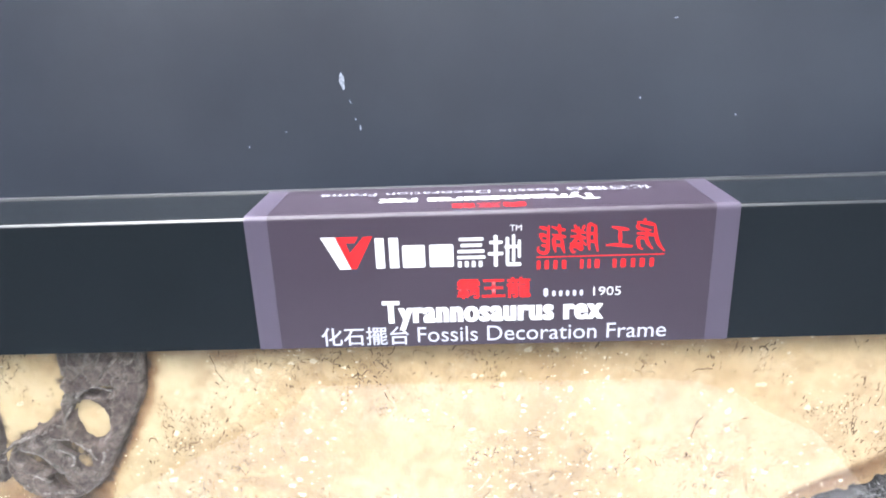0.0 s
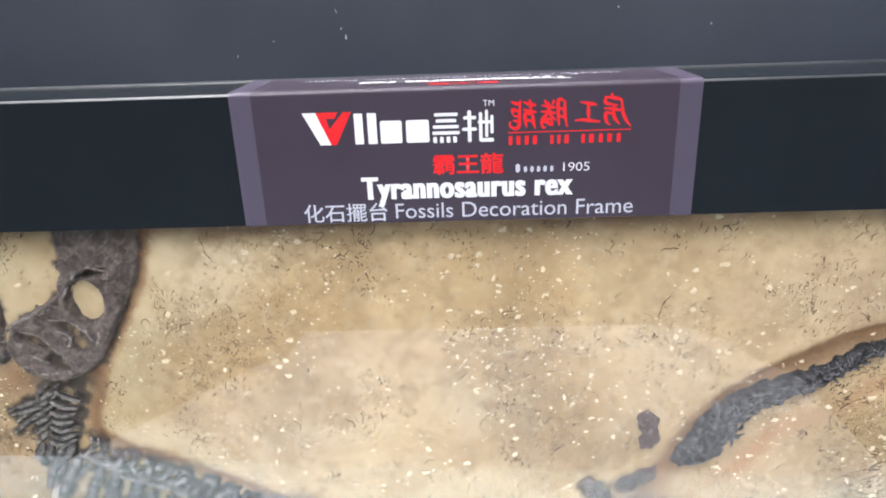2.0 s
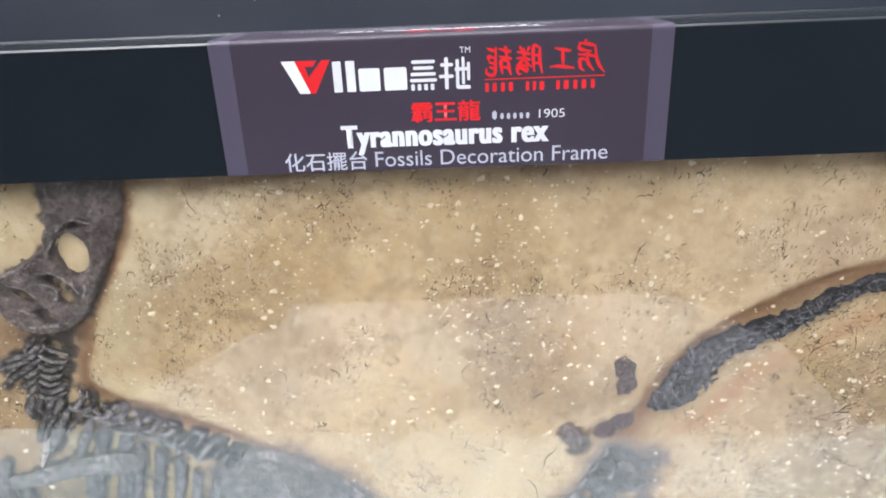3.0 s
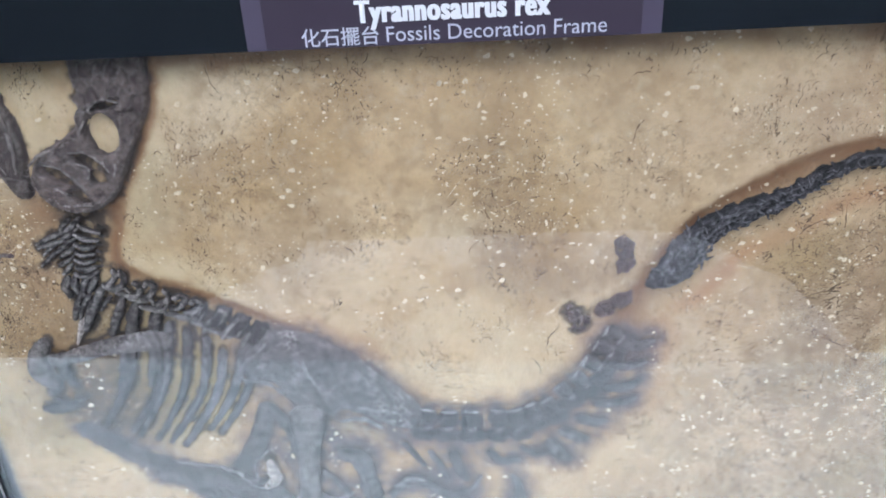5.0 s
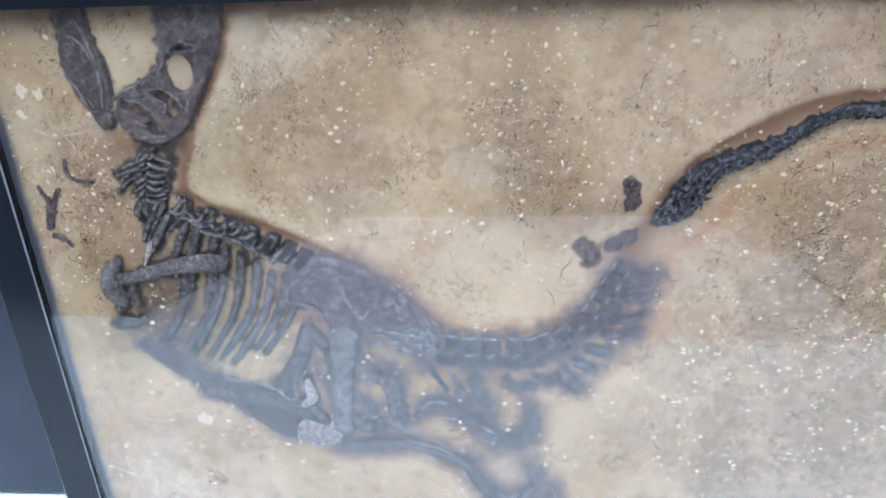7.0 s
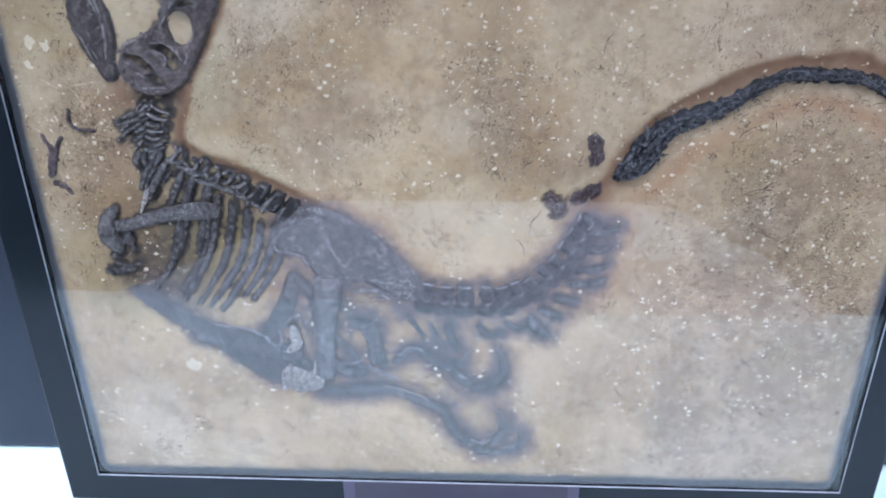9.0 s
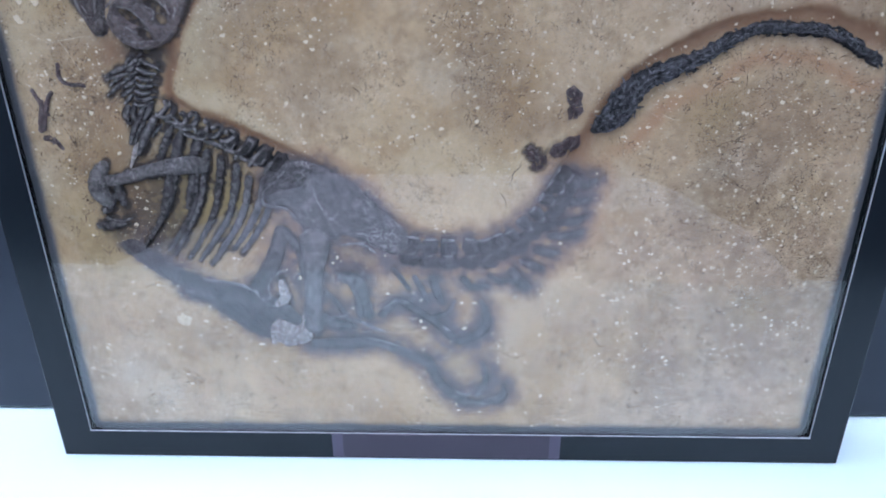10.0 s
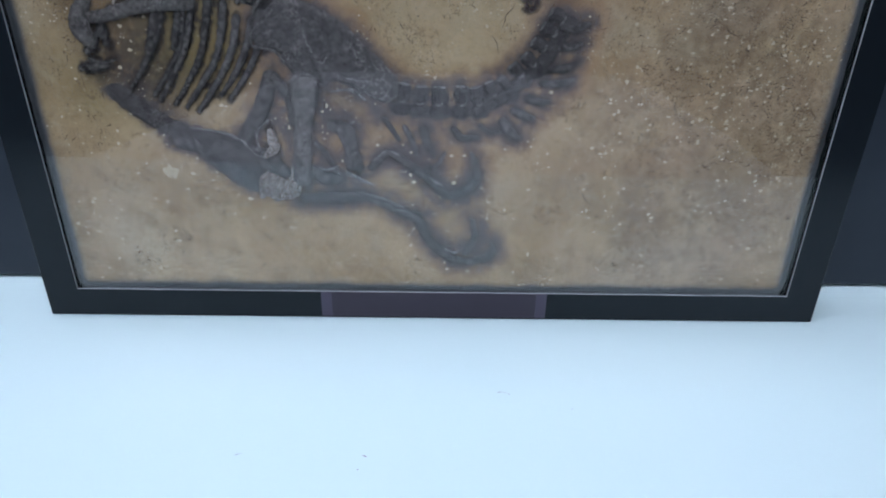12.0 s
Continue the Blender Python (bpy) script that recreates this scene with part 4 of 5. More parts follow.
for x, z, w, h, turn in ((56.6, 194.4, 3.4, 4.2, 20), (58.0, 189.0, 3.2, 4.2, -15), (39.8, 168.8, 3.0, 4.0, 40), (43.0, 165.4, 3.2, 3.6, -30), (51.8, 171.2, 4.2, 3.2, 10), (56.2, 174.2, 4.0, 2.8, 35)):
    c, t = math.cos(radians(turn)), math.sin(radians(turn))
    relief("bone_chip", [(x + u * w * c - v * h * t, z + u * w * t + v * h * c) for u, v in (np.array([(-1, -0.2), (-0.5, -1), (0.5, -0.9), (1, 0.1), (0.4, 1), (-0.6, 0.8)]) * rng.uniform(0.9, 1.25, (6, 1)))],
           0.8, CHIP_BONE, cell=0.35, soft=0.5, lumps=0.15, grain=0.12, plates=3.2, turns=0, jag=0.12)

# ---- the cast's face: a sheet hollowed round the bones, with a rolled rim ----
CELL = 0.9
gx, gz = np.arange(X0, X1 + 0.1, CELL), np.arange(Z0, Z1 + 0.1, CELL)
x, z = (a.ravel() for a in np.meshgrid(gx, gz, indexing="ij"))
near_low, near_high = np.full(len(x), 99.0), np.full(len(x), 99.0)
for sx, sz, sr, low in SAMPLES:
    gap = np.hypot(x - sx, z - sz) - sr
    if low:
        near_low = np.minimum(near_low, gap)
    else:
        near_high = np.minimum(near_high, gap)
near = np.minimum(near_low, near_high)
# the edge of the raised sand that runs down behind the skull, along the back and over the tail
RIM = [(-94.6, 292), (-94.6, 266.7), (-95.4, 255.0), (-100.2, 243.0), (-106.8, 232.2), (-113.4, 219.7), (-118.8, 203.8), (-120.0, 194.8), (-109.8, 188.9), (-90.0, 180.1), (-69.8, 171.2), (-42.8, 154.3), (-24.5, 138.8), (-8, 130.0),
       (14, 130), (28, 134), (38, 142), (48.2, 157.4), (57.0, 171.9), (65.3, 187.2), (75.8, 200.1), (88.2, 212.3), (104.9, 221.3), (121.6, 227.9), (138.5, 231.1), (155.9, 231.1), (170.0, 227.8), (195, 220)]
line = spline(RIM, 4)[:, :2]
best, over = np.full(len(x), 1e9), np.zeros(len(x))
for (ax, az), (bx, bz) in zip(line, line[1:]):
    ex, ez = bx - ax, bz - az
    k = np.clip(((x - ax) * ex + (z - az) * ez) / (ex * ex + ez * ez), 0, 1)
    qx, qz = x - ax - k * ex, z - az - k * ez
    q = np.hypot(qx, qz)
    over = np.where(q < best, np.sign(ex * qz - ez * qx) * q, over)
    best = np.minimum(best, q)
over += 1.1 * value_noise(x, z, 7, 31) + 0.5 * value_noise(x, z, 2.5, 36)
wob = near + 1.2 * value_noise(x, z, 9, 37) + 0.7 * value_noise(x, z, 3, 32)


def smooth(v, a, b):
    t = np.clip((v - a) / (b - a), 0, 1)
    return t * t * (3 - 2 * t)


face = -0.6 * smooth(wob, 9, 1) + 0.9 * smooth(over, -2.5, 1.5) - 0.3 + 0.3 * value_noise(x, z, 14, 33) + 0.26 * value_noise(x + 0.3 * z, z, 5, 34) + 0.2 * value_noise(x, z, 2.0, 35)
# edge band that is greyed: shade between window and cast, put into the colour
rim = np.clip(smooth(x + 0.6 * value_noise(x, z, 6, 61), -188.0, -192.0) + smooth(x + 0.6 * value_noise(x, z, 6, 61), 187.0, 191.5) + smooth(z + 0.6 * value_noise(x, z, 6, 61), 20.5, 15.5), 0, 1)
face -= 2.2 * (smooth(x, -189.5, -195.0) ** 1.5 + smooth(x, 188.5, 194.5) ** 1.5 + smooth(z, 19.5, 12.0) ** 1.5)
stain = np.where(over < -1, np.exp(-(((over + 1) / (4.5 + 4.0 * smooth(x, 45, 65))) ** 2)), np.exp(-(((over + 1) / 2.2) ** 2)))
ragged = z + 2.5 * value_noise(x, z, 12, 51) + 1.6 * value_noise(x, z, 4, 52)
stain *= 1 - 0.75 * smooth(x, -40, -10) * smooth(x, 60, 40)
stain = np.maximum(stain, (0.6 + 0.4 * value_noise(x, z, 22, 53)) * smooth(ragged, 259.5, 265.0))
# slate wash brushed wide round the bones of the hips, legs and tail root; close round the others, shade between them
# put in as dark brown
ripple = 1.2 * value_noise(x, z, 9, 37) + 0.9 * value_noise(x, z, 3, 32) + 0.8 * value_noise(x, z, 1.6, 38)
reach = 3.2 + 3.6 * smooth(x, -112, -88) * smooth(x, 90, 60) + 1.2 * smooth(z, 105, 75)
wash = 0.95 * smooth((near_low + ripple) / reach, 1.25, 0.05)
shade_dirt = 0.95 * smooth(near_high + 0.7 * ripple, 1.5, 0.0) * smooth(x, 62, 40)
# dark line along the lower bones: crevice paint with contact shade in the colour
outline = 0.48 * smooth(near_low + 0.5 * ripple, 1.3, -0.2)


def blobs(spots):
    return np.clip(sum(a * np.exp(-((x - bx) ** 2 + (z - bz) ** 2) / (2 * r * r)) for bx, bz, r, a in spots), 0, 1)


grime = blobs([(9, 219, 15, 0.7), (-33, 251, 8, 0.4), (22, 266, 10, 0.5), (168, 190, 22, 0.6), (178, 120, 22, 0.7), (150, 45, 26, 0.5), (178, 250, 24, 0.5), (170, 80, 18, 0.5), (-95, 222, 14, 0.5), (-60, 215, 22, 0.35), (132, 163, 22, 0.8), (150, 140, 18, 0.5), (88, 105, 26, 0.4), (108, 58, 14, 0.5), (125, 95, 22, 0.4), (-120, 60, 20, 0.25), (150, 258, 20, 0.3), (-150, 141, 9, 0.9), (-158, 132, 7, 0.6), (-163, 206, 12, 0.7), (-150, 192, 8, 0.6), (-168, 182, 12, 0.6), (-163, 160, 9, 0.5), (-150, 215, 7, 0.6), (25, 195, 12, 0.7), (45, 178, 9, 0.5), (60, 230, 12, 0.4)])
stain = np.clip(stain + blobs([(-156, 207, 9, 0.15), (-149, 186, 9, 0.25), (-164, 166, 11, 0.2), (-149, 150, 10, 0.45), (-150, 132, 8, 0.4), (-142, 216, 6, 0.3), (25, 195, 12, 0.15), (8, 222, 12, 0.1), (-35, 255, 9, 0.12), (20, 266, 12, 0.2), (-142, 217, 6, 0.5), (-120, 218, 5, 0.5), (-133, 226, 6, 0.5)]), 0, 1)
pale = np.clip(0.8 * smooth(over, 0, 2) * smooth(over, 18, 4) * smooth(x, -60, -90) + blobs([(-177, 236, 3, 0.9), (-172, 252, 15, 0.5), (-184, 215, 12, 0.5), (-135, 256, 8, 0.7), (-136, 241, 5, 0.8), (-127, 250, 4, 0.5), (-20, 170, 18, 0.5), (20, 160, 14, 0.5), (40, 250, 12, 0.3), (100, 250, 14, 0.3)]), 0, 1)
yellow = blobs([(-128, 136, 16, 0.9), (-170, 148, 14, 0.35), (-158, 117, 10, 0.3), (-112, 148, 11, 0.9), (-118, 170, 12, 0.5), (-100, 150, 8, 0.5), (-168, 120, 14, 0.4), (-112, 215, 12, 0.35), (152, 92, 8, 0.5), (120, 185, 12, 0.3), (-165, 245, 16, 0.4)])
# a pinkish blush under the tail and about the washed legs
blush = 0.85 * smooth(x, 66, 85) * smooth(over, -4, -12) * np.exp(-(((near_high + 0.6 * ripple - 9.5) / 3.4) ** 2)) + 0.55 * smooth(near_low + ripple, 12, 4) * smooth(x, -110, -80)
blush = np.clip(blush, 0, 1)
ashen = 0.38 * blobs([(150, 150, 45, 0.9), (110, 60, 55, 0.7), (170, 60, 40, 0.6), (-150, 60, 45, 0.5), (130, 255, 35, 0.4), (-60, 45, 30, 0.3)])
# clean sand in the holes of the skull
bare = np.clip(smooth(((x + 115) / 5.2) ** 2 + ((z - 242.4) / 6.9) ** 2, 1.25, 0.9) + 0.9 * blobs([(-136.9, 230.2, 2.4, 0.7), (-120.3, 227.7, 2, 0.6), (-112.2, 251.6, 2.2, 0.6)]), 0, 1)
# broad dark patches about the arm, ribs and back
shade_dirt = np.clip(shade_dirt + 0.75 * blobs([(-148, 141, 8, 1), (-138, 128, 8, 1.0), (-158, 131, 5, 0.8), (-133, 148, 8, 0.8), (-124, 132, 8, 0.5), (-143, 172, 6, 0.5), (-125, 165, 8, 0.35), (-100, 168, 7, 0.5), (-124, 178, 6, 0.4)]), 0, 1)
# sand left bare between the ribs, the leg bones and the tail's lower bones
gap = blobs([(-83.6, 131.2, 3.4, 0.85), (-87.4, 120.9, 3.4, 0.85), (-95.1, 111.7, 3.4, 0.85), (-104.5, 113.7, 3.4, 0.85), (-48.2, 98.5, 3.4, 0.85), (-26.1, 102, 3.4, 0.85), (-19.2, 105.3, 3.4, 0.85), (-26.8, 78.1, 3.4, 0.85), (-12.9, 71.8, 3.4, 0.85), (9.3, 93.3, 3.4, 0.85), (12.7, 52.1, 3.4, 0.85),
             (-11.4, 125.8, 1.3, 0.8), (-2.7, 124.4, 1.3, 0.8), (7.8, 123.1, 1.3, 0.8), (16.2, 125.3, 1.3, 0.8), (62.2, 141.6, 1.3, 0.8), (56.5, 133, 1.3, 0.8), (48.8, 125.2, 1.3, 0.8), (44.6, 116.9, 1.3, 0.8), (11.8, 107.3, 1.3, 0.8), (23.7, 110.5, 1.3, 0.8), (30.3, 112.2, 1.3, 0.8), (-34.4, 98.8, 1.3, 0.8)])
wash = np.clip(wash + blobs([(-132.1, 113.2, 5, 0.7), (-139.1, 121, 5, 0.7), (-144.8, 128.1, 5, 0.7), (-124.9, 106, 5, 0.7), (25.7, 46.5, 5, 0.7), (-75.1, 105.9, 5, 0.7), (-55.6, 110.8, 5, 0.7)] + [(-58.4, 110.7, 6.5, 0.42), (-58.3, 90.4, 6.5, 0.42), (-60.6, 77.4, 6.5, 0.42), (-43.7, 76.8, 6.5, 0.42), (-31.1, 115.7, 6.5, 0.42), (-21, 86.4, 6.5, 0.42), (-4.4, 67, 6.5, 0.42), (9.9, 50.2, 6.5, 0.42), (19.5, 67.5, 6.5, 0.42), (-44.3, 120, 6.5, 0.42), (-15.3, 99.1, 6.5, 0.42)]), 0, 0.95)
wash, outline = wash * (1 - gap), outline * (1 - 0.7 * gap)
shade_dirt, pale = shade_dirt * (1 - bare), np.clip(pale + 0.7 * bare, 0, 1)
# shade in the deep ends of the skull's openings, put into the colour; dark gap at the neck
shade_dirt = np.clip(shade_dirt + blobs([(-130.5, 226.6, 2.0, 1.0), (-126.8, 222.5, 2.0, 1.0), (-125.1, 234.9, 2.0, 1.0), (-121.6, 232.5, 2.0, 1.0), (-114.2, 252, 2.0, 1.0), (-131.8, 220.4, 2.0, 1.0), (-134.4, 229.4, 2.6, 1.0), (-129.5, 226.0, 2.6, 1.0), (-124.4, 234.0, 2.4, 1.0), (-119.4, 231.2, 2.4, 0.8), (-128.5, 221, 3.0, 1.0), (-129.8, 213.8, 4.5, 0.9), (-124, 214.5, 3.5, 0.8), (-136, 214, 3.5, 0.5)]), 0, 1)
me = bpy.data.meshes.new("cast_face")
nz = len(gz)
me.from_pydata(np.stack([x, YS - face, z], 1) * 0.001, [], [(i * nz + j, (i + 1) * nz + j, (i + 1) * nz + j + 1, i * nz + j + 1) for i in range(len(gx) - 1) for j in range(nz - 1)])
me.polygons.foreach_set("use_smooth", [True] * len(me.polygons))
for key, values in (("stain", stain), ("wash", wash), ("shade_dirt", shade_dirt), ("outline", outline), ("rim", rim), ("blush", blush), ("ashen", ashen), ("grime", grime), ("yellow", yellow), ("pale", pale)):
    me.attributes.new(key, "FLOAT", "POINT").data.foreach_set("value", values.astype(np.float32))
me.update()


def sand_material():
    """Tan cast stone: cloudy cream and ochre, brown where the hollow's rim was stained, with gritty relief."""
    m = bpy.data.materials.new("cast_sand")
    m.use_nodes = True
    nt = m.node_tree
    b = nt.nodes["Principled BSDF"]
    b.inputs["Roughness"].default_value = 0.6
    co = nt.nodes.new("ShaderNodeTexCoord")

    def noise_at(scale, detail=5):
        n = nt.nodes.new("ShaderNodeTexNoise")
        n.inputs["Scale"].default_value, n.inputs["Detail"].default_value = scale, detail
        nt.links.new(co.outputs["Object"], n.inputs["Vector"])
        return n.outputs["Fac"]

    def ramp(fac, lo, hi, a=(0, 0, 0), c=(1, 1, 1)):
        r = nt.nodes.new("ShaderNodeValToRGB")
        r.color_ramp.elements[0].position, r.color_ramp.elements[1].position = lo, hi
        r.color_ramp.elements[0].color, r.color_ramp.elements[1].color = (*a, 1), (*c, 1)
        nt.links.new(fac, r.inputs["Fac"])
        return r.outputs["Color"]

    def mixed(fac, a, c, how="MIX"):
        n = nt.nodes.new("ShaderNodeMix")
        n.data_type, n.blend_type = "RGBA", how
        for value, socket in ((fac, "Factor"), (a, "A"), (c, "B")):
            if isinstance(value, tuple):
                n.inputs[socket].default_value = (*value, 1)
            elif isinstance(value, float):
                n.inputs[socket].default_value = value
            else:
                nt.links.new(value, n.inputs[socket])
        return n.outputs["Result"]

    def times(a, c):
        n = nt.nodes.new("ShaderNodeMath")
        n.operation = "MULTIPLY"
        for value, socket in ((a, 0), (c, 1)):
            if isinstance(value, float):
                n.inputs[socket].default_value = value
            else:
                nt.links.new(value, n.inputs[socket])
        return n.outputs[0]

    def attribute(name):
        n = nt.nodes.new("ShaderNodeAttribute")
        n.attribute_name = name
        return n.outputs["Fac"]

    def veins(scale, width):
        n = nt.nodes.new("ShaderNodeMath")
        n.operation = "SUBTRACT"
        nt.links.new(noise_at(scale, 4), n.inputs[0])
        n.inputs[1].default_value = 0.5
        k = nt.nodes.new("ShaderNodeMath")
        k.operation = "ABSOLUTE"
        nt.links.new(n.outputs[0], k.inputs[0])
        return ramp(k.outputs[0], 0.0, width, (1, 1, 1), (0, 0, 0))

    base = ramp(noise_at(24, 8), 0.28, 0.68, (0.4, 0.258, 0.118), (0.66, 0.495, 0.295))
    base = mixed(ramp(noise_at(11), 0.5, 0.7), base, (0.52, 0.39, 0.25))
    base = mixed(times(ramp(noise_at(17, 7), 0.54, 0.68), 0.45), base, (0.62, 0.54, 0.41))
    base = mixed(times(ramp(noise_at(46, 6), 0.5, 0.66), 0.42), base, (0.31, 0.195, 0.09))
    base = mixed(times(ramp(noise_at(95, 6), 0.52, 0.66), 0.4), base, (0.3, 0.19, 0.09))
    base = mixed(times(attribute("ashen"), ramp(noise_at(30, 6), 0.3, 0.6)), base, (0.5, 0.35, 0.265))
    base = mixed(times(ramp(noise_at(420, 3), 0.48, 0.72), 0.28), base, (0.258, 0.163, 0.077))
    base = mixed(times(ramp(noise_at(230, 5), 0.55, 0.75), 0.55), base, (0.568, 0.456, 0.310))
    base = mixed(times(attribute("pale"), ramp(noise_at(80, 5), 0.3, 0.6)), base, (0.62, 0.51, 0.33))
    base = mixed(times(times(veins(150, 0.022), ramp(noise_at(38, 3), 0.5, 0.66)), 0.4), base, (0.15, 0.09, 0.045))
    base = mixed(times(times(attribute("grime"), ramp(noise_at(190, 6), 0.42, 0.66)), 0.6), base, (0.2, 0.13, 0.07))
    base = mixed(times(times(attribute("grime"), ramp(noise_at(70, 4), 0.3, 0.6)), 0.5), base, (0.26, 0.175, 0.1))
    base = mixed(times(attribute("yellow"), 0.8), base, (0.25, 0.175, 0.055))
    base = mixed(times(attribute("blush"), ramp(noise_at(40, 4), 0.1, 0.5)), base, (0.42, 0.235, 0.12))
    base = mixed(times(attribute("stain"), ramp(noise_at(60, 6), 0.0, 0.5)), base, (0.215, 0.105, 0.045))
    base = mixed(times(attribute("wash"), ramp(noise_at(190, 7), 0.1, 0.5)), base, (0.13, 0.106, 0.112))
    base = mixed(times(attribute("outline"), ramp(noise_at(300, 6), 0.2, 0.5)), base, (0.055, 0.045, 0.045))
    # shade between the upper bones as dark brown, with the dirt patches
    base = mixed(times(attribute("shade_dirt"), ramp(noise_at(260, 7), 0.2, 0.5)), base, (0.055, 0.038, 0.028))
    # blue-grey edge band, the shaded gap behind the window drawn as colour
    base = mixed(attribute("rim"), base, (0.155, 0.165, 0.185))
    nt.links.new(base, b.inputs["Base Color"])
    bp = nt.nodes.new("ShaderNodeBump")
    bp.inputs["Strength"].default_value, bp.inputs["Distance"].default_value = 0.6, 0.0007
    nt.links.new(noise_at(900, 5), bp.inputs["Height"])
    nt.links.new(bp.outputs["Normal"], b.inputs["Normal"])
    return m


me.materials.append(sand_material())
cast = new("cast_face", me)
cast.parent = plaque
boxed("backing", BLACK_CARD, plaque, X0 / 1000, X1 / 1000, 0.0195, 0.024, Z0 / 1000, Z1 / 1000)


def face_height(px, pz):
    i, j = np.clip(((px - X0) / CELL).astype(int), 0, len(gx) - 1), np.clip(((pz - Z0) / CELL).astype(int), 0, nz - 1)
    return face.reshape(len(gx), nz)[i, j], near.reshape(len(gx), nz)[i, j], grime.reshape(len(gx), nz)[i, j]


def scattered(count, seed, weight):
    """Spots over the cast, clear of the bones, thicker where weight(grime, x, z) is high."""
    r = np.random.default_rng(seed)
    px, pz = r.uniform(-191, 190, count * 8), r.uniform(17, 276, count * 8)
    h, nr, g = face_height(px, pz)
    ok = (nr > 1.5) & (r.random(count * 8) < weight(g, px, pz))
    return px[ok][:count], pz[ok][:count], h[ok][:count], r


# pale grit, from pinheads to crumbs
px, pz, ph, r = scattered(9000, 5, lambda g, a, b: np.clip(0.2 + 0.6 * g + 0.5 * value_noise(a, b, 16, 44) + 0.2 * value_noise(a, b, 5, 46) + 0.6 * np.exp(-(((a + 185) / 6) ** 2) - ((b - 186) / 30) ** 2), 0.04, 1))
verts, faces = [], []
for a, b, h in zip(px, pz, ph):
    q = min(0.16 + 0.2 * r.pareto(2.1), 1.2)
    sx, sz, t0 = q * r.uniform(0.7, 1.3), q * r.uniform(0.6, 1.1), r.uniform(0, 6.3)
    n = len(verts)
    for k in range(7):
        w = r.uniform(0.5, 1.35)
        u, v = math.cos(t0 + k * 0.8976) * sx * w, math.sin(t0 + k * 0.8976) * sz * w
        verts.append((a + u, h - 0.15, b + v))
    for k in range(7):
        verts.append((a + (verts[n + k][0] - a) * 0.6, h + 0.08 + r.uniform(0.02, 0.3) * q, b + (verts[n + k][2] - b) * 0.6))
    faces += [(n + k, n + (k + 1) % 7, n + 7 + (k + 1) % 7, n + 7 + k) for k in range(7)] + [tuple(n + 7 + k for k in range(7))]
grit = tagged(place("grit", verts, faces, GRIT), kind="stuff")
grit.data.polygons.foreach_set("use_smooth", [False] * len(grit.data.polygons))

# short dark cracks and pits
px, pz, ph, r = scattered(17000, 6, lambda g, a, b: np.clip(0.03 + 0.9 * g + 0.8 * value_noise(a, b, 15, 45) + 0.7 * value_noise(a, b, 5, 47), 0.01, 1))
verts, faces = [], []


def crack(a, b, turn, length, width, bend=0.5):
    m = max(3, int(length / 0.5))
    n, rows = len(verts), []
    for k in range(m + 1):
        w = width * (1 - abs(2 * k / m - 1) ** 2) * r.uniform(0.6, 1.3) + 0.03
        rows.append((a, b, w, turn))
        a, b = a + math.cos(turn) * length / m, b + math.sin(turn) * length / m
        turn += r.uniform(-bend, bend)
    p = np.array(rows)
    h = face_height(p[:, 0], p[:, 1])[0]
    for (cx, cz, w, t), y in zip(rows, h):
        verts.extend([(cx - math.sin(t) * w, y - 0.1, cz + math.cos(t) * w), (cx, y + 0.16, cz), (cx + math.sin(t) * w, y - 0.1, cz - math.cos(t) * w)])
    for k in range(m):
        i = n + 3 * k
        faces.extend([(i, i + 1, i + 4, i + 3), (i + 1, i + 2, i + 5, i + 4)])


for a, b in zip(px, pz):
    crack(a, b, r.normal(1.35 - 1.35 * smooth(a, 70, 115) * smooth(b, 235, 200), 0.55), min(0.8 + 0.7 * r.pareto(2.0), 6), r.uniform(0.09, 0.26), 0.9)
for a, b, t, length, w in ((35, 166, -1.9, 14, 0.3), (24.5, 151, -0.6, 10, 0.25), (-96, 262, -2.3, 12, 0.35), (-78, 262, -1.2, 9, 0.25), (108, 64, -1.5, 14, 0.3), (75, 74, -1.4, 12, 0.3), (127, 128, -1.9, 16, 0.35), (133, 128, -2.4, 9, 0.25),
                           (112, 190, -0.2, 22, 0.3), (130, 208, -1.5, 14, 0.25), (20, 66, 0.2, 22, 0.25), (30, 60, -0.3, 15, 0.2), (-26, 148, -2.0, 8, 0.2), (120, 172, 0.25, 18, 0.3), (128, 158, 0.1, 16, 0.25), (95, 130, -1.5, 10, 0.25), (3, 205, -0.4, 14, 0.2), (60, 240, -1.9, 9, 0.3)):
    crack(a, b, t, length, w, 0.35)
tagged(place("crack", verts, faces, CRACK), kind="stuff")

# white spots on two bone chips, plaster smears beside the jaw, thin pale scratches
for spot in ([(56.0, 197.4), (57.4, 197.2), (57.2, 195.8), (56.0, 196.0)], [(38.2, 169.8), (39.2, 169.6), (39.0, 168.4), (38.2, 168.6)], [(-181.2, 237.6), (-178.8, 239.2), (-176.4, 237.6), (-177.2, 235.6), (-179.9, 235.2)], [(-175.6, 237.2), (-173.0, 236.6), (-171.6, 233.8), (-173.2, 233.2), (-174.6, 235.0)], [(-183.0, 229.4), (-181.2, 229.6), (-180.9, 227.4), (-182.4, 227.0)], [(-136.0, 82.6), (-134.2, 83.2), (-133.0, 85.6), (-131.8, 83.4), (-129.8, 83.0), (-131.2, 81.6), (-131.4, 79.6), (-133.2, 80.8), (-135.4, 80.2)]):
    relief("pale_smear", spot, 0.3, GRIT, cell=0.4, soft=0.6, lumps=0.3, grain=0.2, turns=1, jag=1.0)
verts, faces = [], []
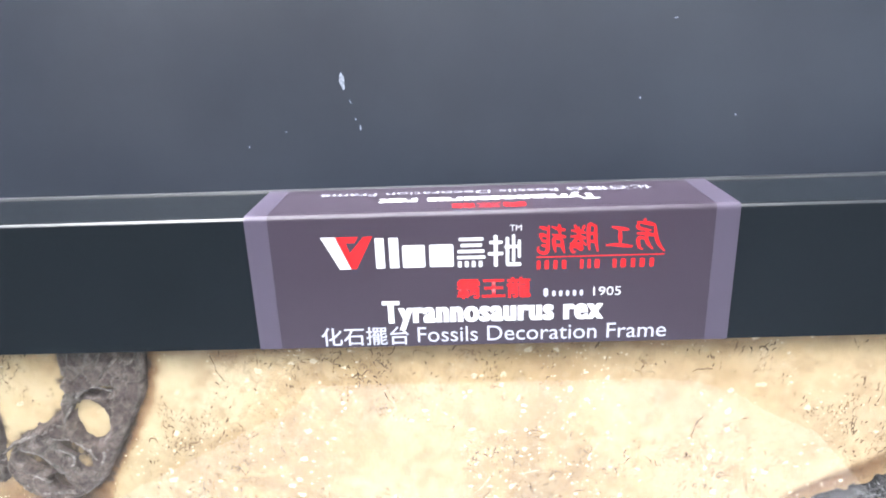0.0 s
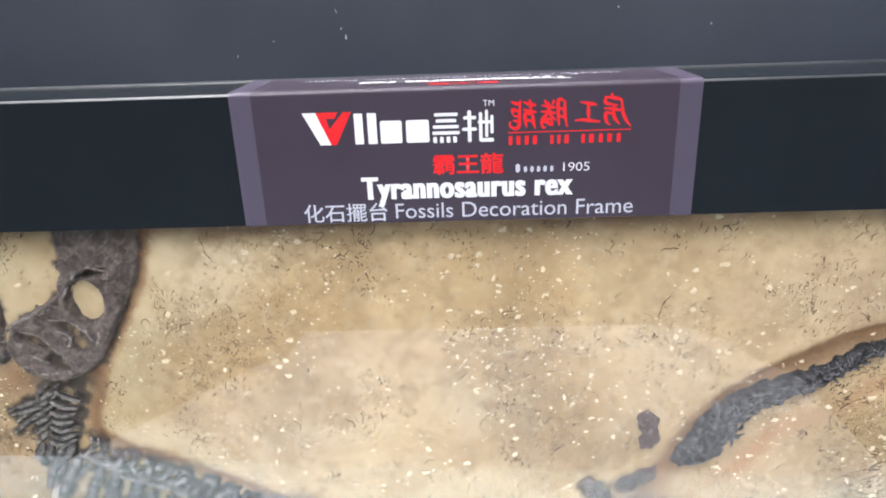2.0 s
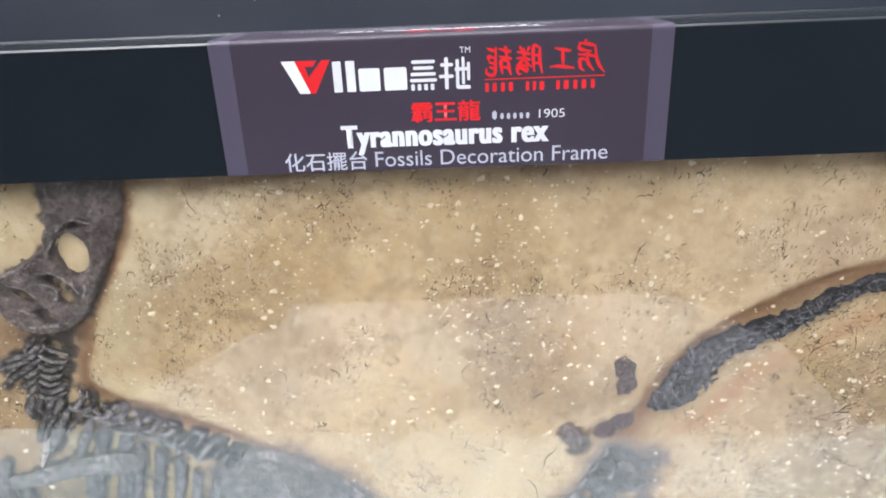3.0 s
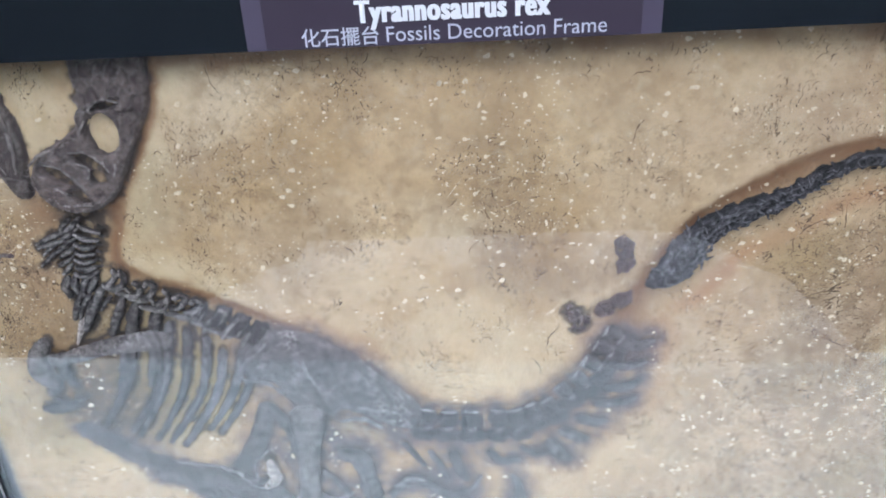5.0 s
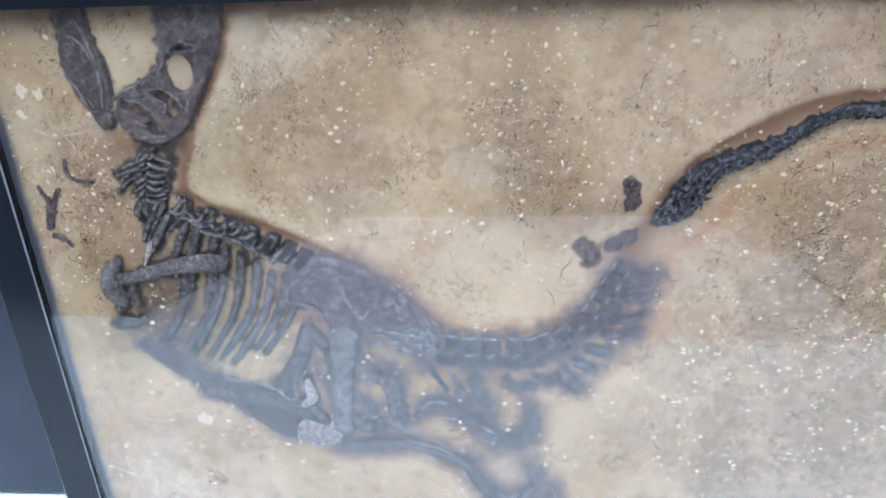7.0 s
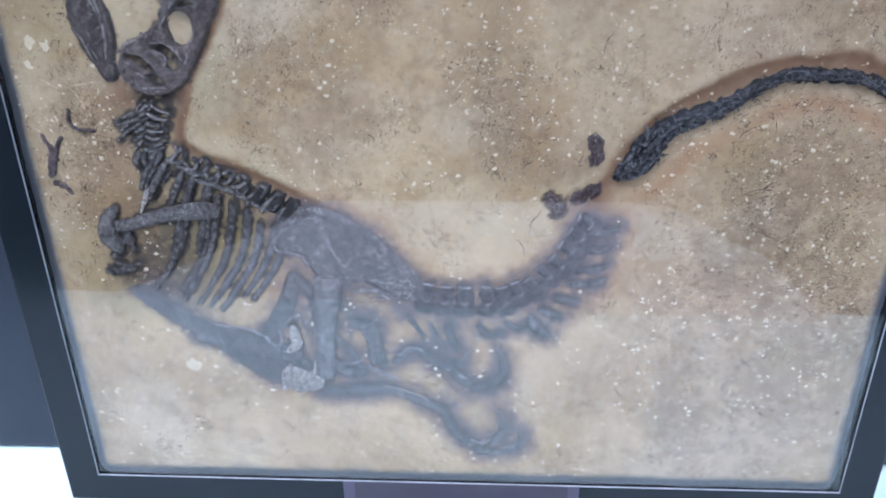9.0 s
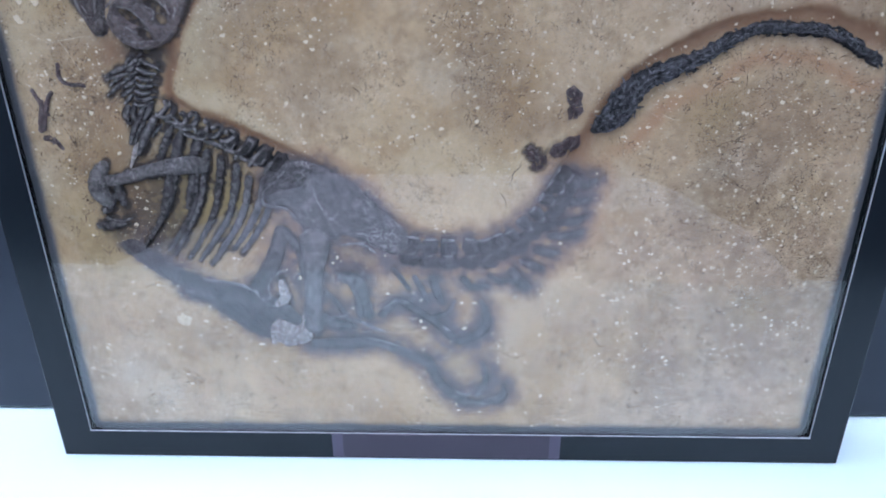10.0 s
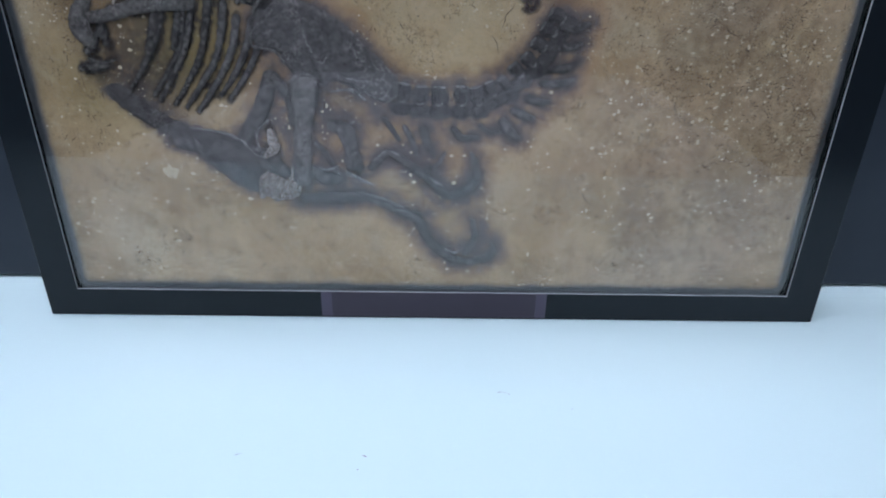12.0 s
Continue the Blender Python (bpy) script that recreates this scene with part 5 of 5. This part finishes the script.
# the first streak is a glint on the window, put in as a pale mark
for a, b, t, length, w in ((-134, 151.0, 0.2, 9, 0.34), (-179, 222, -0.55, 26, 0.12), (-171, 224, -0.6, 20, 0.1), (-133, 132.5, 0.35, 6, 0.25), (-124, 100.6, 0.0, 13, 0.22), (8, 221, 0.4, 7, 0.1), (-4, 216, 0.7, 8, 0.1), (14, 211, 0.5, 6, 0.09), (-30, 196, 0.2, 7, 0.1), (96, 187, -0.5, 9, 0.15), (-150, 197, 0.9, 8, 0.12)):
    crack(a, b, t, length, w, 0.12)
tagged(place("scratch_glint", verts, faces, GRIT), kind="stuff")

# ---- the printed band round the box ----
BAND = 0.0613


def bent_sheet(x0, x1, proud, thick):
    """Paper laid up the front and over the rounded top edge of the box."""
    bm = bmesh.new()
    r = 0.00105
    path = [(0, WZ1, 0), (0, H - r, 0)] + [(r - r * math.cos(a), H - r + r * math.sin(a), a) for a in (0.4, 0.8, 1.2, math.pi / 2)] + [(0.003, H, math.pi / 2)]
    rings = []
    for y, z, a in path:
        ny, nz = -math.cos(a), math.sin(a)
        rings.append([bm.verts.new((x, y + ny * k, z + nz * k)) for x, k in ((x0, proud), (x1, proud), (x1, proud - thick), (x0, proud - thick))])
    for p, q in zip(rings, rings[1:]):
        for k in range(4):
            bm.faces.new((p[k], p[(k + 1) % 4], q[(k + 1) % 4], q[k]))
    bm.faces.new(rings[0][::-1])
    bm.faces.new(rings[-1])
    bmesh.ops.recalc_face_normals(bm, faces=bm.faces)
    return bm


label_band = part("label_front", bent_sheet(-BAND, BAND, 0.0003, 0.0003), LABEL, picture_box, "glossy plum label with white and red print")
label_top = part("label_top", box(bmesh.new(), -BAND, BAND, 0.003, DEPTH, H, H + 0.0003, bevel=0.0001, segments=1), LABEL, picture_box, "glossy plum label flap")
label_foot = part("label_foot", box(bmesh.new(), -BAND, BAND, -0.0003, 0.0002, 0.0012, WZ0, bevel=0.0001, segments=1), LABEL, picture_box, "glossy plum label foot")
for sx in (-1, 1):
    a, b = sorted((sx * (BAND - 0.0058), sx * BAND))
    part("stripe", bent_sheet(a, b, 0.00036, 0.00006), STRIPE, label_band, "pale mauve edge stripe")
    boxed("stripe", STRIPE, label_top, a, b, 0.003, DEPTH, H + 0.0003, H + 0.00036, label="pale mauve edge stripe")
    boxed("stripe", STRIPE, label_foot, a, b, -0.00036, -0.0003, 0.0012, WZ0, label="pale mauve edge stripe")

FRONT = pose(0, -0.00036, 0, 90, 0, 0)
TOP = pose(0, 0, H + 0.00036, 0, 0, 180)


def fitted(me, x0, x1, z0, z1, side):
    """Scales a flat mesh to fill a rectangle (millimetres) and lays it on a side of the box."""
    co = np.empty(len(me.vertices) * 3)
    me.vertices.foreach_get("co", co)
    co = co.reshape(-1, 3)
    lo, hi = co.min(0), co.max(0)
    s = np.array([(x1 - x0) / (hi[0] - lo[0]), (z1 - z0) / (hi[1] - lo[1]), 1]) * 0.001
    co = (co - lo) * s + (x0 * 0.001, z0 * 0.001, 0)
    me.vertices.foreach_set("co", co.ravel())
    me.transform(side)
    me.update()


def lettering(words, mat, x0, x1, z0, z1, side=FRONT, weight=0.0, parent=None, bold=0.0, space=1.0):
    cu = bpy.data.curves.new("lettering", "FONT")
    cu.body, cu.offset, cu.fill_mode, cu.resolution_u = words, weight, "FRONT", 4
    cu.space_character = space
    tmp = bpy.data.objects.new("lettering", cu)
    me = bpy.data.meshes.new_from_object(tmp)
    bpy.data.objects.remove(tmp)
    me.materials.clear()
    me.materials.append(mat)
    fitted(me, x0, x1, z0, z1, side)
    if bold:
        bm = bmesh.new()
        for k in (-1, -0.5, 0, 0.5, 1):
            n = len(bm.verts)
            bm.from_mesh(me)
            bm.verts.ensure_lookup_table()
            bmesh.ops.translate(bm, verts=bm.verts[n:], vec=side.to_3x3() @ Vector((k * bold * 0.001, 0, (1 + k) * 0.00001)))
        bm.to_mesh(me)
        bm.free()
    ob = new("lettering", me)
    ob.parent = parent or label_band
    return ob


def flat_shape(bm, points, hole=None):
    vs = [bm.verts.new((a, b, 0)) for a, b in points]
    if hole:
        hs = [bm.verts.new((a, b, 0)) for a, b in hole]
        n = len(vs)
        for i in range(n):
            bm.faces.new((vs[i], vs[(i + 1) % n], hs[(i + 1) % n], hs[i]))
    else:
        bm.faces.new(vs)
    return bm


def bar(bm, x0, x1, z0, z1, cut=0.25, slant=0.0):
    """A print bar with clipped corners."""
    c = min(x1 - x0, z1 - z0) * cut
    return flat_shape(bm, [(a + slant * (b - z0), b) for a, b in ((x0 + c, z0), (x1 - c, z0), (x1, z0 + c), (x1, z1 - c), (x1 - c, z1), (x0 + c, z1), (x0, z1 - c), (x0, z0 + c))])


def printed(name, bm, mat, side=FRONT):
    for v in bm.verts:
        v.co *= 0.001
    bmesh.ops.transform(bm, matrix=side, verts=bm.verts)
    return part(name, bm, mat, label_band)


# emblem and mark as plain shapes
printed("emblem", flat_shape(bmesh.new(), [(-42.5, 297.5), (-38.9, 297.5), (-35.3, 288.9), (-38.2, 288.9)]), INK_WHITE)
bm = bmesh.new()
flat_shape(bm, [(-38.9, 297.5), (-33.0, 297.5), (-34.0, 295.9), (-36.2, 295.9), (-35.4, 293.2), (-35.3, 288.9)])
flat_shape(bm, [(-31.6, 297.5), (-29.4, 297.5), (-33.9, 288.9), (-35.3, 288.9), (-35.4, 293.2)])
printed("emblem", bm, INK_RED)
bm = bmesh.new()
for a, b, top in ((-28.9, -26.6, 297.0), (-25.4, -23.0, 297.0), (-22.1, -16.4, 294.9), (-15.3, -9.2, 294.9)):
    bar(bm, a, b, 288.9, top, 0.06)
for k, (a, b) in enumerate(((-7.8, -1.6), (-7.4, -2.0), (-8.2, -1.4), (-8.4, -1.2))):
    bar(bm, a, b, 295.6 - 1.6 * k, 296.5 - 1.6 * k)
for k in range(4):
    bar(bm, -8.2 + 1.75 * k, -7.2 + 1.75 * k, 288.6, 290.3)
for a, b, c, d in ((-0.2, 3.2, 294.6, 295.5), (-0.6, 3.3, 291.6, 292.5), (0.9, 1.9, 288.6, 297.0), (3.6, 7.4, 293.4, 294.3), (3.9, 4.8, 288.8, 296.4), (5.5, 6.3, 289.8, 297.0), (6.9, 7.7, 290.8, 295.6), (4.2, 7.8, 288.6, 289.6)):
    bar(bm, a, b, c, d)
tagged(printed("mark", bm, INK_WHITE), kind="stuff")
lettering("TM", INK_WHITE, 5.0, 7.9, 298.0, 299.5)
def ribbon(bm, x0, z0, w, h, stroke, wide, thin):
    """A brush stroke through points of a cell, swelling in the middle."""
    p = spline([(x0 + a * w, z0 + b * h) for a, b in stroke], 5)
    d = np.gradient(p, axis=0)
    d /= np.hypot(d[:, 0], d[:, 1])[:, None]
    t = np.linspace(0, 1, len(p))
    half = (thin + (wide - thin) * np.sin(np.pi * np.clip(t * 1.15, 0, 1)))[:, None] / 2
    n = np.stack([-d[:, 1], d[:, 0]], 1) * half
    a, b = [[bm.verts.new((*q, 0)) for q in side] for side in (p - n, p + n)]
    for k in range(len(p) - 1):
        bm.faces.new((a[k], a[k + 1], b[k + 1], b[k]))


bm = bmesh.new()
for cell, strokes in (((12.0, 291.7, 6.9, 7.6), ([(0.02, 0.8), (0.25, 0.84), (0.52, 0.92)], [(0.26, 1.0), (0.24, 0.82), (0.2, 0.62)], [(0.0, 0.56), (0.25, 0.6), (0.5, 0.66)], [(0.14, 0.5), (0.12, 0.25), (0.04, 0.0)], [(0.16, 0.48), (0.42, 0.52), (0.4, 0.2), (0.36, 0.04)], [(0.14, 0.26), (0.38, 0.3)],
                                                 [(0.62, 0.98), (0.64, 0.5), (0.66, 0.1), (0.82, 0.02), (1.0, 0.12), (0.98, 0.26)], [(0.62, 0.84), (0.8, 0.88), (0.96, 0.94)], [(0.66, 0.6), (0.9, 0.66), (0.88, 0.5)], [(0.68, 0.42), (0.88, 0.46)], [(0.7, 0.26), (0.88, 0.3)])),
                      ((20.0, 291.9, 6.9, 7.2), ([(0.1, 0.96), (0.1, 0.5), (0.0, 0.0)], [(0.1, 0.92), (0.34, 0.98), (0.34, 0.4), (0.3, 0.06)], [(0.12, 0.64), (0.32, 0.68)], [(0.12, 0.36), (0.32, 0.4)], [(0.5, 0.98), (0.58, 0.8)], [(0.86, 1.0), (0.78, 0.82)], [(0.46, 0.7), (0.72, 0.76), (0.98, 0.8)], [(0.44, 0.5), (0.72, 0.56), (1.0, 0.58)], [(0.72, 0.92), (0.66, 0.5), (0.42, 0.24)], [(0.72, 0.56), (0.88, 0.36), (1.0, 0.3)],
                                                 [(0.6, 0.36), (0.58, 0.1), (0.76, 0.2), (0.96, 0.22), (0.9, 0.0), (0.8, 0.02)], [(0.56, 0.28), (0.9, 0.34)])),
                      ((28.9, 292.4, 6.6, 6.0), ([(0.16, 0.84), (0.5, 0.9), (0.82, 0.98)], [(0.5, 0.88), (0.48, 0.5), (0.46, 0.18)], [(0.0, 0.1), (0.4, 0.16), (0.7, 0.2), (1.0, 0.18)])),
                      ((36.2, 291.6, 7.3, 8.6), ([(0.7, 1.0), (0.76, 0.9)], [(0.36, 0.8), (0.64, 0.86), (0.98, 0.9)], [(0.38, 0.8), (0.3, 0.4), (0.16, 0.16), (0.0, 0.0)], [(0.94, 0.88), (0.92, 0.72), (0.5, 0.64)], [(0.6, 0.66), (0.66, 0.56)], [(0.34, 0.48), (0.66, 0.54), (0.98, 0.56)], [(0.66, 0.52), (0.6, 0.28), (0.4, 0.06)], [(0.62, 0.38), (0.9, 0.42), (0.88, 0.16), (0.74, 0.06)]))):
    for stroke in strokes:
        ribbon(bm, *cell, [(1 - p, q) for p, q in stroke], 0.95 if len(stroke) > 2 else 0.75, 0.45)
bar(bm, 11.6, 43.6, 290.65, 290.95)
tagged(printed("mark", bm, INK_RED), kind="stuff")
bm = bmesh.new()
brush = random.Random(3)
a = 11.7
for k in range(14):
    w = brush.uniform(1.3, 2.1)
    if k not in (4, 8):
        bar(bm, a, a + 0.62 * w, 287.5, 289.9, 0.2)
    a += w + 0.5
tagged(printed("small_bar", bm, INK_RED), kind="stuff")

# the title lines
lettering("\u9738\u738b\u9f8d", INK_RED, -8.6, 10.3, 279.9, 285.6, weight=0.02)
bm = bmesh.new()
bar(bm, 13.5, 14.7, 280.0, 282.4, 0.4)
for k in range(5):
    bar(bm, 15.7 + 1.75 * k, 16.6 + 1.75 * k, 280.0, 281.7, 0.4)
tagged(printed("small_bar", bm, INK_GREY), kind="stuff")
lettering("1905", INK_WHITE, 26.2, 33.2, 280.0, 282.4)
lettering("Tyrannosaurus rex", INK_WHITE, -27.9, 28.7, 271.5, 279.8, weight=0.02, bold=0.32, space=1.12)
lettering("\u5316\u77f3\u64fa\u53f0", INK_GREY, -44.7, -21.6, 267.3, 272.6, weight=0.008)
lettering("Fossils Decoration Frame", INK_GREY, -19.3, 45.4, 267.9, 272.2)

# the same lines on the top flap, to be read from behind
lettering("\u9738\u738b\u9f8d", INK_RED, -9.6, 9.6, -7.2, -2.7, TOP, weight=0.02, parent=label_top)
lettering("Tyrannosaurus rex", INK_WHITE, -28.6, 28.6, -15.5, -8.3, TOP, weight=0.028, bold=0.32, space=1.16, parent=label_top)
lettering("Fossils Decoration Frame", INK_GREY, -19.3, 45.4, -20.5, -17.2, TOP, parent=label_top)
lettering("\u5316\u77f3\u64fa\u53f0", INK_GREY, -44.7, -21.6, -21.0, -17.0, TOP, parent=label_top)

# ---- scuffs ----
def scuff(name, m, strokes, parent, mat):
    """Thin rubbed marks (centre, half sizes, turn in the surface's plane), a hair proud of the surface."""
    bm = bmesh.new()
    rr = random.Random(int(abs(strokes[0][0] * 7)))
    for a, b, sx, sy, turn in strokes:
        c, s = math.cos(radians(turn)), math.sin(radians(turn))
        pts = []
        for k in range(12):
            t = 2 * math.pi * k / 12
            u, v = sx * math.cos(t) * rr.uniform(0.6, 1.2), sy * math.sin(t) * rr.uniform(0.6, 1.2)
            pts.append((a + u * c - v * s, b + u * s + v * c))
        flat_shape(bm, pts)
    for v in bm.verts:
        v.co *= 0.001
    bmesh.ops.transform(bm, matrix=m, verts=bm.verts)
    return part(name, bm, mat, parent)


up = math.hypot(0.3278 - 0.0015, 0.0882 - 0.04) * 1000
for stroke in ((-48.6, up + 0.5, 1.1, 3.0, 5), (-48.2, up - 1.6, 0.6, 1.4, 10), (-42.8, up - 16.3, 0.35, 0.9, 0), (-44.4, up - 13.3, 0.3, 0.35, 0), (-46, up - 7, 0.15, 0.8, 20), (-84, up - 22, 0.3, 0.4, 0), (58, up - 9, 0.35, 0.5, 0), (92, up - 16, 0.3, 0.5, 0), (70, up + 18, 0.8, 0.25, 10), (-70, up - 17, 0.35, 0.2, 0)):
    scuff("scuff", pose(0, -0.0002, 0, 90, 0, 0), [stroke], backboard, SMUDGE)
GREY_SCUFF = material("grey_scuff", (0.35, 0.37, 0.5), 0.5, second=(0.7, 0.72, 0.76), scale=1500, mix=(0.4, 0.6))
for stroke in ((31.5, -62.6, 1.2, 0.35, 15), (34, -63.0, 0.8, 0.25, -20), (35.8, -63.8, 0.25, 0.8, 10), (-27.8, -104.6, 1.6, 0.35, -25), (-80.7, -104.1, 1.3, 0.3, 20), (-30, -112, 0.5, 0.3, 0), (64, -74, 0.4, 0.2, 0)):
    scuff("scuff", pose(0, 0, 0.0002), [stroke], table, GREY_SCUFF)
